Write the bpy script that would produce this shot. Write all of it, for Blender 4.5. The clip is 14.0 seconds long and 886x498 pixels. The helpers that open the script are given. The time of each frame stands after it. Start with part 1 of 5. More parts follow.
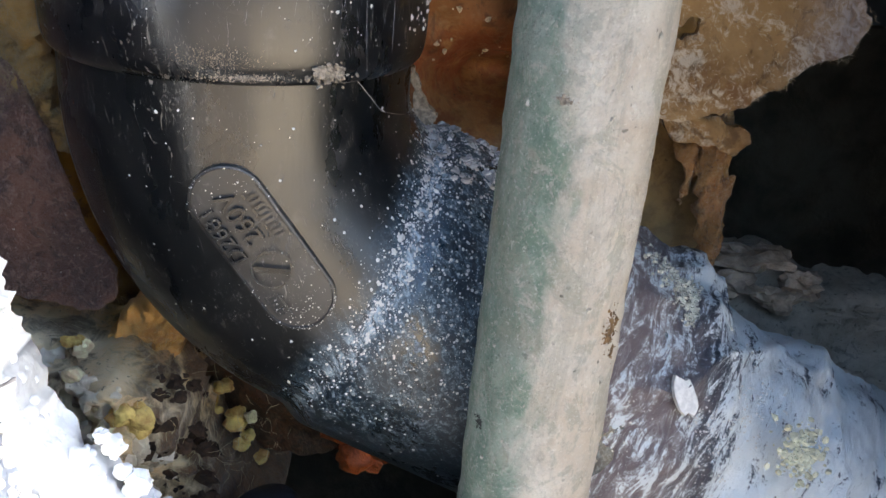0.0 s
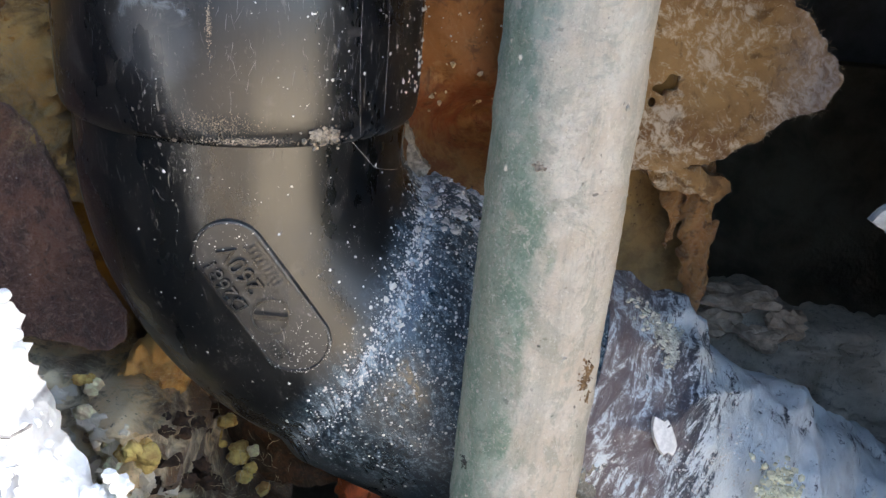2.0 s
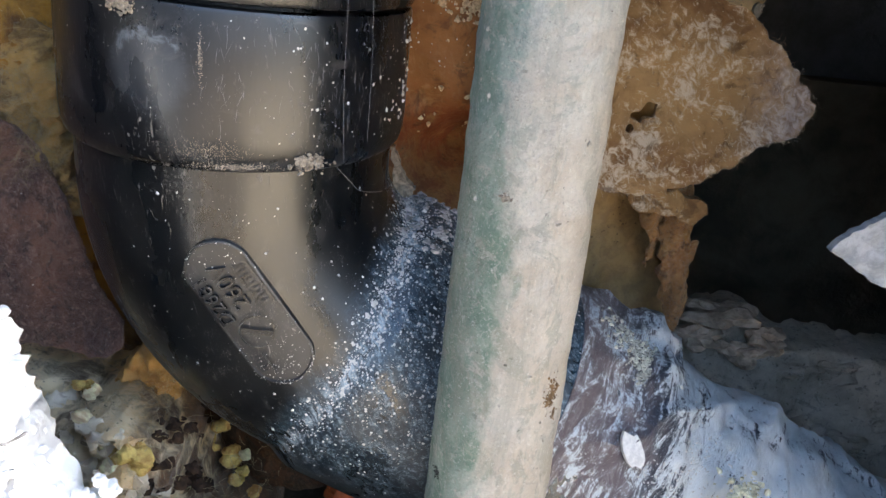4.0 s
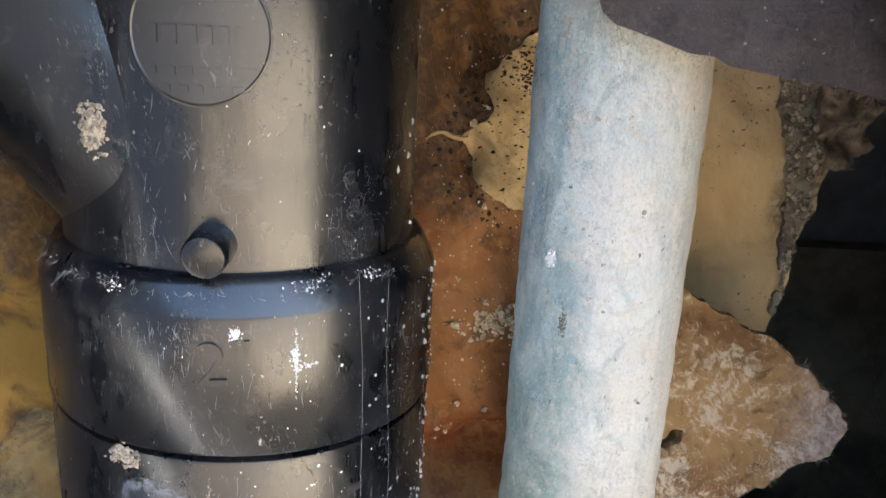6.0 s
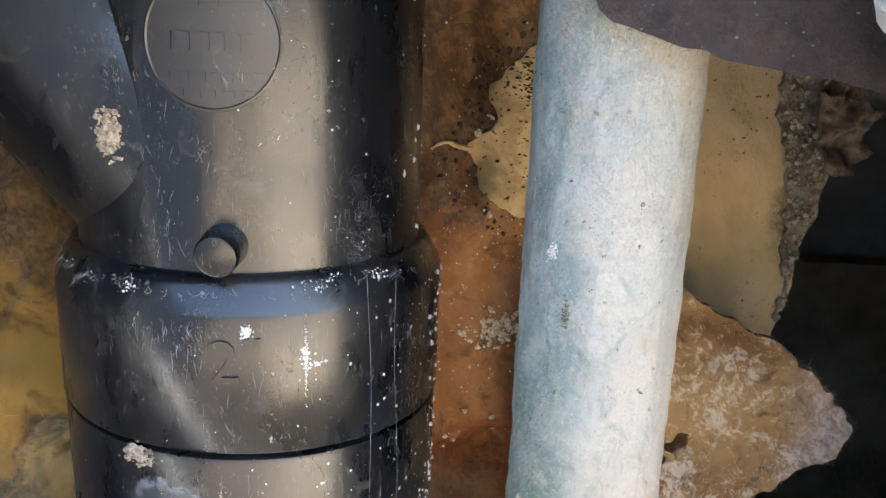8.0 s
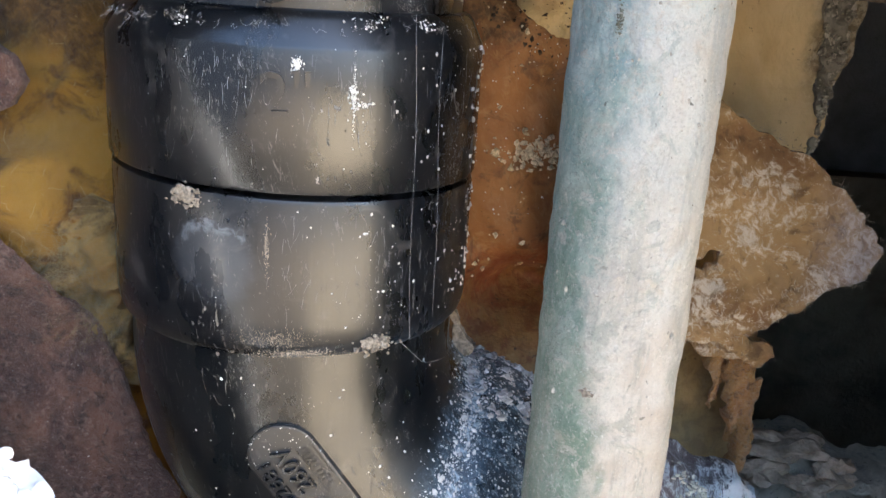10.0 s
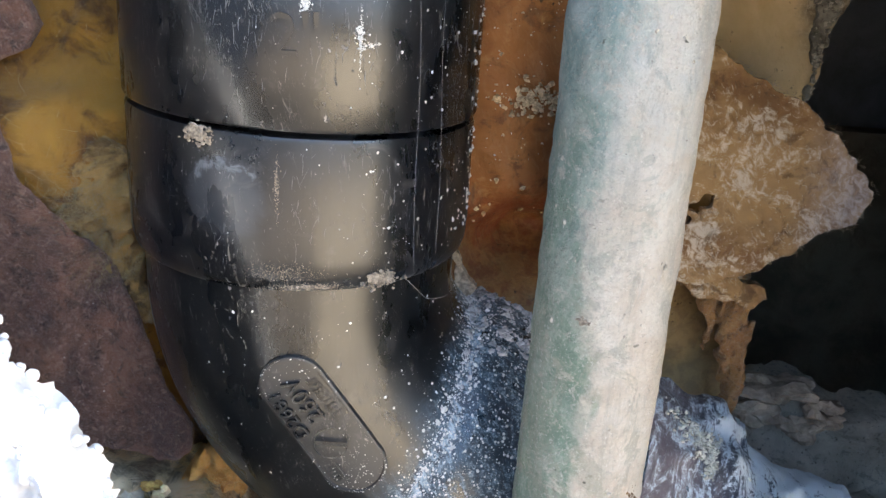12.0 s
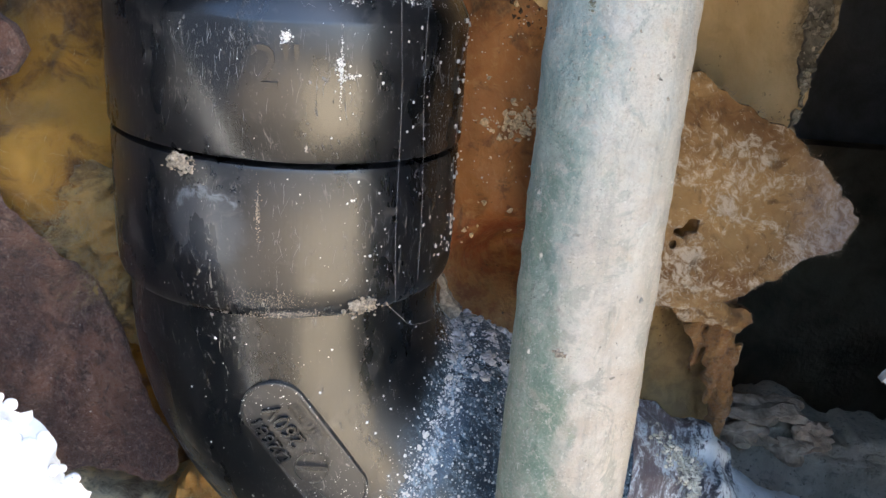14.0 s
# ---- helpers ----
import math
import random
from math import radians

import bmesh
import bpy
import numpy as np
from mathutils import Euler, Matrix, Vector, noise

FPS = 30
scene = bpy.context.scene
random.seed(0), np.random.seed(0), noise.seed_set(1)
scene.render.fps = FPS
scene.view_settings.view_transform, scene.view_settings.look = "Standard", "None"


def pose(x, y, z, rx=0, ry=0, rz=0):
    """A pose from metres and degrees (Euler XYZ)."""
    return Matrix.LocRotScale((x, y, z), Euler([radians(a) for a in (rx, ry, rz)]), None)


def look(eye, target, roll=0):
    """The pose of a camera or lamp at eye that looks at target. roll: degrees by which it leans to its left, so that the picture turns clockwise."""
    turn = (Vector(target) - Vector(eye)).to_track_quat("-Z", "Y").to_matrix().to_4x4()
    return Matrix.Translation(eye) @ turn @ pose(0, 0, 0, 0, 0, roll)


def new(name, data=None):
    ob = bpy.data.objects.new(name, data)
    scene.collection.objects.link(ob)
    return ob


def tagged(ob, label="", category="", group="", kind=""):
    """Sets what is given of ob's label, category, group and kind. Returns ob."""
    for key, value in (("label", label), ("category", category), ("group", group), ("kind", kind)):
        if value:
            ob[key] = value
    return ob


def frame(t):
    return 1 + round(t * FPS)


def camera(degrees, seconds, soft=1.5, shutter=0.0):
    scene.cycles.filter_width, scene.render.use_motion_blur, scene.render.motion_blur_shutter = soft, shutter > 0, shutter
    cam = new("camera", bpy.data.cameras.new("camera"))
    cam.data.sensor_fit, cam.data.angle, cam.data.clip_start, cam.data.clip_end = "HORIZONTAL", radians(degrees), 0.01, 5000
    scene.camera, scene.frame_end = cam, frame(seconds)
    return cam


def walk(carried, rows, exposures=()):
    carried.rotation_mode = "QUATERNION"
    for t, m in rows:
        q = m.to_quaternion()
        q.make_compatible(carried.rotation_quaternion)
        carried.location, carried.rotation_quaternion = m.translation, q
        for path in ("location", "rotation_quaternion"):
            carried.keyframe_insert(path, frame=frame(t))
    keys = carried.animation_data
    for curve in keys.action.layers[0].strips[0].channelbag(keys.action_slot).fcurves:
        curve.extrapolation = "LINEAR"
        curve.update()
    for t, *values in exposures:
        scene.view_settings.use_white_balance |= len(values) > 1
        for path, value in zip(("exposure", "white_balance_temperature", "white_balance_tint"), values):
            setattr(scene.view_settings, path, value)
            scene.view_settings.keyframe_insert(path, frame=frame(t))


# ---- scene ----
cam = camera(52.63, 14.0, soft=1.4, shutter=0.32)
# seconds, eye in metres, turn in degrees
ROWS = [
    (0.0, 0.03668, -0.17669, 0.03294, 67.372, -4.777, -0.050),
    (0.5, 0.03698, -0.17771, 0.03766, 67.712, -4.794, 0.229),
    (1.0, 0.03686, -0.18055, 0.03860, 68.153, -4.779, 0.395),
    (1.5, 0.03966, -0.18395, 0.03662, 68.458, -4.781, 0.418),
    (2.0, 0.04007, -0.18433, 0.04180, 68.763, -4.685, 0.643),
    (2.2, 0.03783, -0.18926, 0.03848, 68.871, -4.817, 0.810),
    (4.3, 0.04651, -0.19128, 0.05000, 68.745, -5.330, 1.782),
    (4.5, 0.04635, -0.18909, 0.05219, 69.437, -4.933, 2.113),
    (5.0, 0.04353, -0.16798, 0.08513, 69.430, -4.164, 1.728),
    (5.5, 0.04196, -0.16385, 0.09325, 72.018, -3.279, 1.360),
    (6.0, 0.03962, -0.16414, 0.10642, 72.902, -2.706, 1.364),
    (6.5, 0.04288, -0.16683, 0.10844, 73.990, -2.251, 1.372),
    (7.0, 0.04068, -0.16617, 0.10661, 74.466, -2.135, 1.419),
    (7.5, 0.04105, -0.16926, 0.10253, 74.504, -2.082, 1.673),
    (8.0, 0.04024, -0.16883, 0.10311, 74.623, -2.064, 1.700),
    (8.5, 0.04358, -0.16858, 0.10078, 74.611, -2.085, 2.013),
    (9.0, 0.03571, -0.17053, 0.08830, 74.453, -2.730, 2.173),
    (9.2, 0.03417, -0.17562, 0.07399, 74.310, -3.309, 2.363),
    (11.3, 0.03987, -0.18438, 0.06379, 70.670, -3.397, 2.744),
    (11.5, 0.03722, -0.18596, 0.06550, 70.527, -3.333, 2.758),
    (12.0, 0.03584, -0.18816, 0.06362, 70.698, -3.503, 2.605),
    (12.5, 0.03871, -0.18692, 0.06638, 70.620, -3.708, 2.693),
    (13.0, 0.04083, -0.18530, 0.06759, 70.801, -3.716, 2.852),
    (13.5, 0.03876, -0.18721, 0.06810, 70.792, -3.817, 2.892),
    (14.0, 0.03996, -0.18744, 0.06852, 70.940, -3.796, 3.011),
]
EXPOSURE = 2.14
walk(cam, [(t, pose(x, y, z, rx, ry, rz)) for t, x, y, z, rx, ry, rz in ROWS], [(0.0, EXPOSURE - 0.08), (2.2, EXPOSURE - 0.03), (4.5, EXPOSURE + 0.10), (5.2, EXPOSURE + 0.40), (6.0, EXPOSURE + 0.56), (9.0, EXPOSURE + 0.54), (11.5, EXPOSURE + 0.28), (14.0, EXPOSURE + 0.28)])

# ---- world, sun ----
SUN_UP, SUN_ROUND = 46, 97
world = bpy.data.worlds.new("sky")
scene.world = world
world.use_nodes = True
sky = world.node_tree.nodes.new("ShaderNodeTexSky")
sky.sky_type, sky.sun_disc = "NISHITA", False
sky.sun_elevation, sky.sun_rotation = radians(SUN_UP), radians(SUN_ROUND)
back = world.node_tree.nodes["Background"]
back.inputs["Strength"].default_value = 0.15
world.node_tree.links.new(sky.outputs[0], back.inputs["Color"])
sun = new("sun", bpy.data.lights.new("sun", "SUN"))
sun.data.energy, sun.data.angle, sun.data.color = 5.0, radians(0.6), (1.0, 0.93, 0.82)
SUN_FROM = Vector((1.0, -0.07, 1.05))
sun.matrix_world = look(SUN_FROM, (0, 0, 0))


# ---- material helpers ----
class Nodes:
    """A small wrapper for writing node trees."""

    def __init__(self, name):
        self.m = bpy.data.materials.new(name)
        self.m.use_nodes = True
        self.t = self.m.node_tree
        self.bsdf = self.t.nodes["Principled BSDF"]
        self.co = self.t.nodes.new("ShaderNodeTexCoord").outputs["Object"]

    def link(self, a, b):
        self.t.links.new(a, b)

    def put(self, sock, v):
        if isinstance(v, bpy.types.NodeSocket):
            self.link(v, sock)
        elif isinstance(v, (tuple, list)) and sock.type == "RGBA":
            sock.default_value = (*v, 1.0)
        else:
            sock.default_value = v

    def scaled(self, s, shift=(0, 0, 0), turn=(0, 0, 0)):
        source = self.co
        if any(turn):
            first = self.t.nodes.new("ShaderNodeMapping")
            self.link(source, first.inputs[0])
            first.inputs["Rotation"].default_value = [radians(a) for a in turn]
            source = first.outputs[0]
        n = self.t.nodes.new("ShaderNodeMapping")
        self.link(source, n.inputs[0])
        n.inputs["Scale"].default_value = s
        n.inputs["Location"].default_value = shift
        return n.outputs[0]

    def noise(self, scale, detail=5.0, rough=0.55, warp=0.0, stretch=None, shift=(0, 0, 0), turn=(0, 0, 0)):
        n = self.t.nodes.new("ShaderNodeTexNoise")
        self.link(self.scaled(stretch or (1, 1, 1), shift, turn), n.inputs["Vector"])
        n.inputs["Scale"].default_value = scale
        n.inputs["Detail"].default_value = detail
        n.inputs["Roughness"].default_value = rough
        n.inputs["Distortion"].default_value = warp
        return n.outputs[0]

    def cells(self, scale, rnd=1.0, feature="F1", stretch=None):
        n = self.t.nodes.new("ShaderNodeTexVoronoi")
        n.feature = feature
        self.link(self.scaled(stretch or (1, 1, 1)), n.inputs["Vector"])
        n.inputs["Scale"].default_value = scale
        n.inputs["Randomness"].default_value = rnd
        return n.outputs["Distance"]

    def step(self, v, a, b, to0=0.0, to1=1.0):
        n = self.t.nodes.new("ShaderNodeMapRange")
        n.interpolation_type = "SMOOTHSTEP"
        self.put(n.inputs[0], v)
        for i, q in enumerate((a, b, to0, to1)):
            n.inputs[i + 1].default_value = q
        return n.outputs[0]

    def math(self, op, a, b=0.0):
        n = self.t.nodes.new("ShaderNodeMath")
        n.operation = op
        self.put(n.inputs[0], a)
        self.put(n.inputs[1], b)
        return n.outputs[0]

    def mix(self, f, a, b):
        n = self.t.nodes.new("ShaderNodeMix")
        n.data_type = "RGBA"
        self.put(n.inputs["Factor"], f)
        self.put(n.inputs["A"], a)
        self.put(n.inputs["B"], b)
        return n.outputs["Result"]

    def axis(self, i):
        n = self.t.nodes.new("ShaderNodeSeparateXYZ")
        self.link(self.co, n.inputs[0])
        return n.outputs[i]

    def bump(self, h, dist, strength=1.0, after=None):
        n = self.t.nodes.new("ShaderNodeBump")
        n.inputs["Strength"].default_value = strength
        n.inputs["Distance"].default_value = dist
        self.put(n.inputs["Height"], h)
        if after is not None:
            self.link(after, n.inputs["Normal"])
        return n.outputs[0]

    def done(self, color, rough=0.7, metal=0.0, normal=None, **more):
        self.put(self.bsdf.inputs["Base Color"], color)
        self.put(self.bsdf.inputs["Roughness"], rough)
        self.bsdf.inputs["Metallic"].default_value = metal
        if normal is not None:
            self.link(normal, self.bsdf.inputs["Normal"])
        for k, v in more.items():
            self.put(self.bsdf.inputs[k.replace("_", " ")], v)
        return self.m


def black_plastic(name, dust=0.5, gloss=0.24, tint=(0.005, 0.006, 0.008), veiled=False, smudge=None):
    n = Nodes(name)
    haze = n.noise(70, 6, 0.6, 0.3, (1, 1, 0.5))
    specks = n.step(n.noise(900, 3, 0.5), 0.66, 0.74)
    where = n.step(n.noise(60, 4, 0.6, 0.5, shift=(0.3, 0.1, 0.2)), 0.48, 0.66)
    scratch = n.math("MULTIPLY", n.step(n.noise(520, 6, 0.7, 1.0, (1.3, 1.3, 0.4), turn=(0, 12, 0)), 0.60, 0.67),
                     n.step(n.noise(45, 3, 0.6, shift=(0.7, 0.2, 0.4)), 0.46, 0.60))
    film = n.step(haze, 0.46, 0.75, 0.002 * dust, 0.026 * dust)
    mask = n.math("MAXIMUM", film, n.math("MAXIMUM", n.math("MULTIPLY", specks, n.math("MULTIPLY", where, 0.8 * dust)),
                                          n.math("MULTIPLY", scratch, 0.4 * dust)))
    patch = n.math("MULTIPLY", n.step(n.noise(120, 6, 0.68, 1.0, shift=(0.4, 0.8, 0.1)), 0.54, 0.72), 0.10 * dust)
    scuff = n.math("MULTIPLY", n.step(n.noise(1500, 8, 0.78, 1.2, (1.5, 1.5, 0.45), turn=(0, 9, 0)), 0.55, 0.64),
                   n.step(n.noise(85, 6, 0.72, 0.9, shift=(0.6, 0.1, 0.9)), 0.50, 0.64, 0.0, 0.42 * dust))
    mask = n.math("MAXIMUM", mask, n.math("MAXIMUM", patch, scuff))
    color = n.mix(mask, tint, (0.44, 0.40, 0.36))
    if veiled:
        # plaster powder that ran down the shoulder of the outlet hub
        along = n.math("ADD", n.math("MULTIPLY", n.axis(0), 0.876), n.math("ADD", n.math("MULTIPLY", n.axis(1), 0.115), n.math("MULTIPLY", n.axis(2), -0.469)))
        off = n.math("SUBTRACT", along, 0.0432)
        off = n.math("ADD", off, n.math("MULTIPLY", n.math("SUBTRACT", n.noise(75, 6, 0.68, 0.5), 0.5), 0.010))
        fine = n.noise(900, 8, 0.78, 0.9)
        streaks = n.noise(300, 8, 0.76, 0.8, (1.6, 1.6, 0.6), turn=(0, 28, 0))
        # paints the sky's blue cast on the powdered side into the colour
        tone = n.math("MULTIPLY", n.step(off, -0.0085, -0.002), n.step(streaks, 0.40, 0.58, 0.25, 0.85))
        color = n.mix(n.math("MULTIPLY", tone, n.step(n.axis(2), -0.080, -0.040, 0.25, 1.0)), color, (0.020, 0.056, 0.086))
        wide = n.math("MULTIPLY", n.step(off, -0.009, 0.001), n.math("MULTIPLY", n.step(fine, 0.47, 0.62), n.step(streaks, 0.42, 0.62, 0.10, 0.75)))
        thin_run = n.math("MULTIPLY", n.step(n.math("ABSOLUTE", off), 0.0024, 0.0, 0.0, 0.9), n.step(streaks, 0.45, 0.60))
        veil = n.math("MULTIPLY", n.math("MAXIMUM", wide, thin_run), n.step(n.math("ADD", n.axis(2), n.math("MULTIPLY", streaks, 0.02)), -0.075, -0.038, 0.12, 1.0))
        color = n.mix(veil, color, (0.55, 0.66, 0.72))
        mask = n.math("MAXIMUM", mask, n.math("MAXIMUM", veil, n.math("MULTIPLY", tone, 0.10)))
    if smudge:
        # a wiped, bluish-grey dust mark with a paler arc along its top
        dx = n.math("DIVIDE", n.math("SUBTRACT", n.axis(0), smudge[0]), smudge[2])
        dz = n.math("DIVIDE", n.math("SUBTRACT", n.axis(2), smudge[1]), smudge[3])
        far = n.math("SQRT", n.math("ADD", n.math("MULTIPLY", dx, dx), n.math("MULTIPLY", dz, dz)))
        far = n.math("ADD", far, n.math("MULTIPLY", n.math("SUBTRACT", n.noise(260, 6, 0.7, 0.5), 0.5), 0.7))
        blot = n.math("MULTIPLY", n.step(far, 1.15, 0.6, 0.0, 0.075), n.step(haze, 0.3, 0.6, 0.5, 1.0))
        arc = n.math("MULTIPLY", n.step(n.math("ABSOLUTE", n.math("SUBTRACT", far, 0.85)), 0.22, 0.02), n.math("MULTIPLY", n.step(dz, 0.1, 0.8, 0.0, 0.30), n.step(n.noise(420, 7, 0.72, 0.8), 0.42, 0.62)))
        blot = n.math("MULTIPLY", n.math("MAXIMUM", blot, arc), n.step(n.axis(1), 0.0, -0.01))
        color = n.mix(blot, color, (0.46, 0.52, 0.60))
        mask = n.math("MAXIMUM", mask, blot)
    rough = n.math("ADD", n.math("MULTIPLY", mask, 0.5), n.step(haze, 0.3, 0.7, gloss - 0.05, gloss + 0.10))
    relief = n.bump(n.noise(1500, 4, 0.6), 0.00004, 0.35, n.bump(mask, 0.00015, 0.6, n.bump(n.noise(150, 4, 0.6, 0.2, (1, 1, 0.12)), 0.0005, 0.22)))
    return n.done(color, rough, 0.0, relief, Specular_IOR_Level=0.9)


def fibre_wool(name, light, dark, deep, grime=0.5, brown_z=None, dark_x=None):
    n = Nodes(name)
    strands = n.noise(650, 8, 0.76, 0.5, (1, 1, 0.55), turn=(0, 25, 0))
    cloud = n.noise(26, 5, 0.6, 0.4)
    spots = n.step(n.noise(700, 3, 0.6), 0.62, 0.70)
    where = n.step(n.noise(55, 4, 0.6, shift=(0.5, 0.9, 0.1)), 0.5, 0.66)
    c = n.mix(n.step(cloud, 0.36, 0.64), light, dark)
    c = n.mix(n.step(n.noise(90, 5, 0.65, 0.6, shift=(0.2, 0.6, 0.3)), 0.46, 0.62, 0, 0.9), c, deep)
    c = n.mix(n.step(strands, 0.35, 0.7, 0.0, 0.35), c, light)
    # dark brown above an uneven height
    if brown_z:
        c = n.mix(n.step(n.math("ADD", n.axis(2), n.math("MULTIPLY", n.math("SUBTRACT", cloud, 0.5), 0.06)), brown_z[0], brown_z[1], 0.0, 0.85), c, n.mix(n.step(strands, 0.42, 0.62), (0.075, 0.035, 0.012), (0.26, 0.14, 0.045)))
    # dark brown past an uneven line in x
    if dark_x:
        edge = n.math("ADD", n.axis(0), n.math("MULTIPLY", n.math("SUBTRACT", n.noise(75, 6, 0.68, 0.6, shift=(0.9, 0.3, 0.5)), 0.5), 0.05))
        c = n.mix(n.step(edge, dark_x[0], dark_x[1], 0.0, 0.92), c, n.mix(n.step(strands, 0.42, 0.66), deep, (0.20, 0.085, 0.025)))
    c = n.mix(n.math("MULTIPLY", spots, n.math("MULTIPLY", where, grime)), c, (0.03, 0.02, 0.012))
    relief = n.bump(n.noise(1100, 8, 0.78, 0.8), 0.0006, 0.8, n.bump(strands, 0.0008, 0.7, n.bump(cloud, 0.004, 0.4)))
    return n.done(c, 0.85, 0.0, relief, Sheen_Weight=0.15)


def paper_felt(name, base, pale, fleck=(0.5, 0.42, 0.36)):
    n = Nodes(name)
    fuzz = n.noise(800, 7, 0.75, 1.0)
    hair = n.noise(230, 7, 0.75, 2.2, (1, 1, 0.6), turn=(0, 40, 0))
    cloud = n.noise(50, 6, 0.65, 0.5)
    c = n.mix(n.step(cloud, 0.40, 0.66), base, pale)
    c = n.mix(n.step(n.noise(300, 7, 0.76, 0.6, shift=(0.3, 0.7, 0.2)), 0.50, 0.62, 0, 0.75), c, tuple(v * 0.3 for v in base))
    c = n.mix(n.step(fuzz, 0.50, 0.66, 0, 0.6), c, fleck)
    c = n.mix(n.step(hair, 0.56, 0.70, 0, 0.55), c, fleck)
    c = n.mix(n.step(n.noise(1500, 2, 0.5), 0.70, 0.76), c, (0.7, 0.66, 0.6))
    return n.done(c, 0.95, 0.0, n.bump(fuzz, 0.0012, 1.0, n.bump(hair, 0.0022, 0.8)), Sheen_Weight=0.25)


# ---- materials ----
def patina_pipe():
    n = Nodes("dusty_copper_patina")
    x, z = n.axis(0), n.axis(2)
    big = n.noise(55, 6, 0.62, 0.4, (1, 1, 0.5))
    mid = n.noise(170, 6, 0.68, 0.6, (1, 1, 0.6), shift=(0.3, 0.1, 0.7))
    fine = n.noise(900, 8, 0.76, 0.6)
    side = n.math("ADD", n.math("MULTIPLY", n.math("SUBTRACT", x, 0.0570), 170.0), n.math("MULTIPLY", n.math("SUBTRACT", big, 0.5), 3.4))
    side = n.math("ADD", side, n.math("MULTIPLY", n.math("SUBTRACT", mid, 0.5), 2.4))
    dusty = n.step(side, -0.4, 0.8)
    olive = n.mix(n.step(mid, 0.4, 0.62), (0.20, 0.29, 0.21), (0.36, 0.43, 0.34))
    blue = n.mix(n.step(mid, 0.4, 0.62), (0.34, 0.47, 0.47), (0.56, 0.65, 0.62))
    high = n.step(n.math("ADD", z, n.math("MULTIPLY", n.math("SUBTRACT", big, 0.5), 0.09)), 0.004, 0.075)
    green = n.mix(high, olive, blue)
    cream = n.mix(n.step(n.noise(80, 6, 0.65, 0.3, shift=(0.1, 0.5, 0.2)), 0.36, 0.66), (0.61, 0.52, 0.41), (0.73, 0.67, 0.57))
    cool = n.mix(n.step(n.noise(60, 6, 0.65, 0.3, shift=(0.7, 0.5, 0.2)), 0.40, 0.62), (0.67, 0.71, 0.67), (0.75, 0.73, 0.67))
    cream = n.mix(high, cream, cool)
    c = n.mix(dusty, green, cream)
    c = n.mix(n.step(fine, 0.50, 0.66, 0, 0.6), c, (0.60, 0.55, 0.47))
    blot = n.noise(95, 7, 0.72, 0.9, (1, 1, 0.7), shift=(0.35, 0.75, 0.15))
    c = n.mix(n.step(blot, 0.53, 0.60, 0.0, 0.5), c, n.mix(high, (0.33, 0.34, 0.26), (0.36, 0.44, 0.42)))
    c = n.mix(n.step(n.noise(210, 7, 0.75, 0.6, shift=(0.15, 0.35, 0.95)), 0.57, 0.62, 0.0, 0.6), c, (0.66, 0.60, 0.51))
    # browner towards the right edge
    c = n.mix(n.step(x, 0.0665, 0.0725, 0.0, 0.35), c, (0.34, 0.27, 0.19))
    c = n.mix(n.math("MULTIPLY", n.step(n.noise(240, 6, 0.7, 0.8, (1, 1, 0.5), shift=(0.2, 0.6, 0.4)), 0.55, 0.70), 0.45), c, (0.30, 0.28, 0.22))
    pits = n.math("MULTIPLY", n.step(n.noise(760, 3, 0.5), 0.66, 0.72), n.step(n.noise(70, 3, 0.6, shift=(0.9, 0.2, 0)), 0.50, 0.64))
    run = n.noise(150, 6, 0.7, 0.5, (1, 1, 0.14), shift=(0.1, 0.9, 0.3))
    c = n.mix(n.step(run, 0.50, 0.66, 0.0, 0.45), c, n.mix(high, (0.36, 0.35, 0.27), (0.36, 0.43, 0.45)))
    c = n.mix(n.step(n.noise(120, 6, 0.7, 0.8, shift=(0.5, 0.2, 0.8)), 0.55, 0.68, 0.0, 0.5), c, (0.60, 0.52, 0.42))
    grain = n.noise(1900, 7, 0.74, 0.4)
    c = n.mix(n.step(grain, 0.54, 0.64, 0.0, 0.28), c, (0.30, 0.30, 0.25))
    c = n.mix(n.step(n.noise(1400, 7, 0.76, 0.5, shift=(0.4, 0.4, 0.1)), 0.56, 0.64, 0.0, 0.55), c, (0.82, 0.78, 0.70))
    c = n.mix(n.math("MULTIPLY", pits, 0.85), c, (0.075, 0.075, 0.055))
    relief = n.bump(grain, 0.0003, 0.7, n.bump(fine, 0.0008, 1.0, n.bump(mid, 0.0018, 0.9)))
    return n.done(c, n.step(big, 0.3, 0.7, 0.6, 0.85), 0.0, relief)


def plaster_white():
    n = Nodes("rough_white_plaster")
    fine = n.noise(600, 6, 0.65)
    c = n.mix(n.step(n.noise(70, 5, 0.6), 0.35, 0.7), (0.84, 0.84, 0.83), (0.74, 0.74, 0.74))
    return n.done(c, 0.9, 0.0, n.bump(fine, 0.0005, 0.7, n.bump(n.cells(240), 0.0012, 0.5)))


def mortar_grey():
    n = Nodes("grey_mortar")
    big = n.noise(60, 7, 0.7, 0.4)
    c = n.mix(n.step(big, 0.35, 0.68), (0.46, 0.41, 0.33), (0.70, 0.64, 0.54))
    c = n.mix(n.step(n.noise(700, 4, 0.6), 0.60, 0.72), c, (0.14, 0.135, 0.12))
    c = n.mix(n.step(n.noise(240, 8, 0.76, 0.6, shift=(0.3, 0.8, 0.1)), 0.52, 0.64, 0.0, 0.6), c, (0.15, 0.15, 0.14))
    return n.done(c, 0.95, 0.0, n.bump(n.noise(1100, 8, 0.78), 0.0008, 0.9, n.bump(n.noise(260, 8, 0.74, 0.4), 0.003, 0.9)))


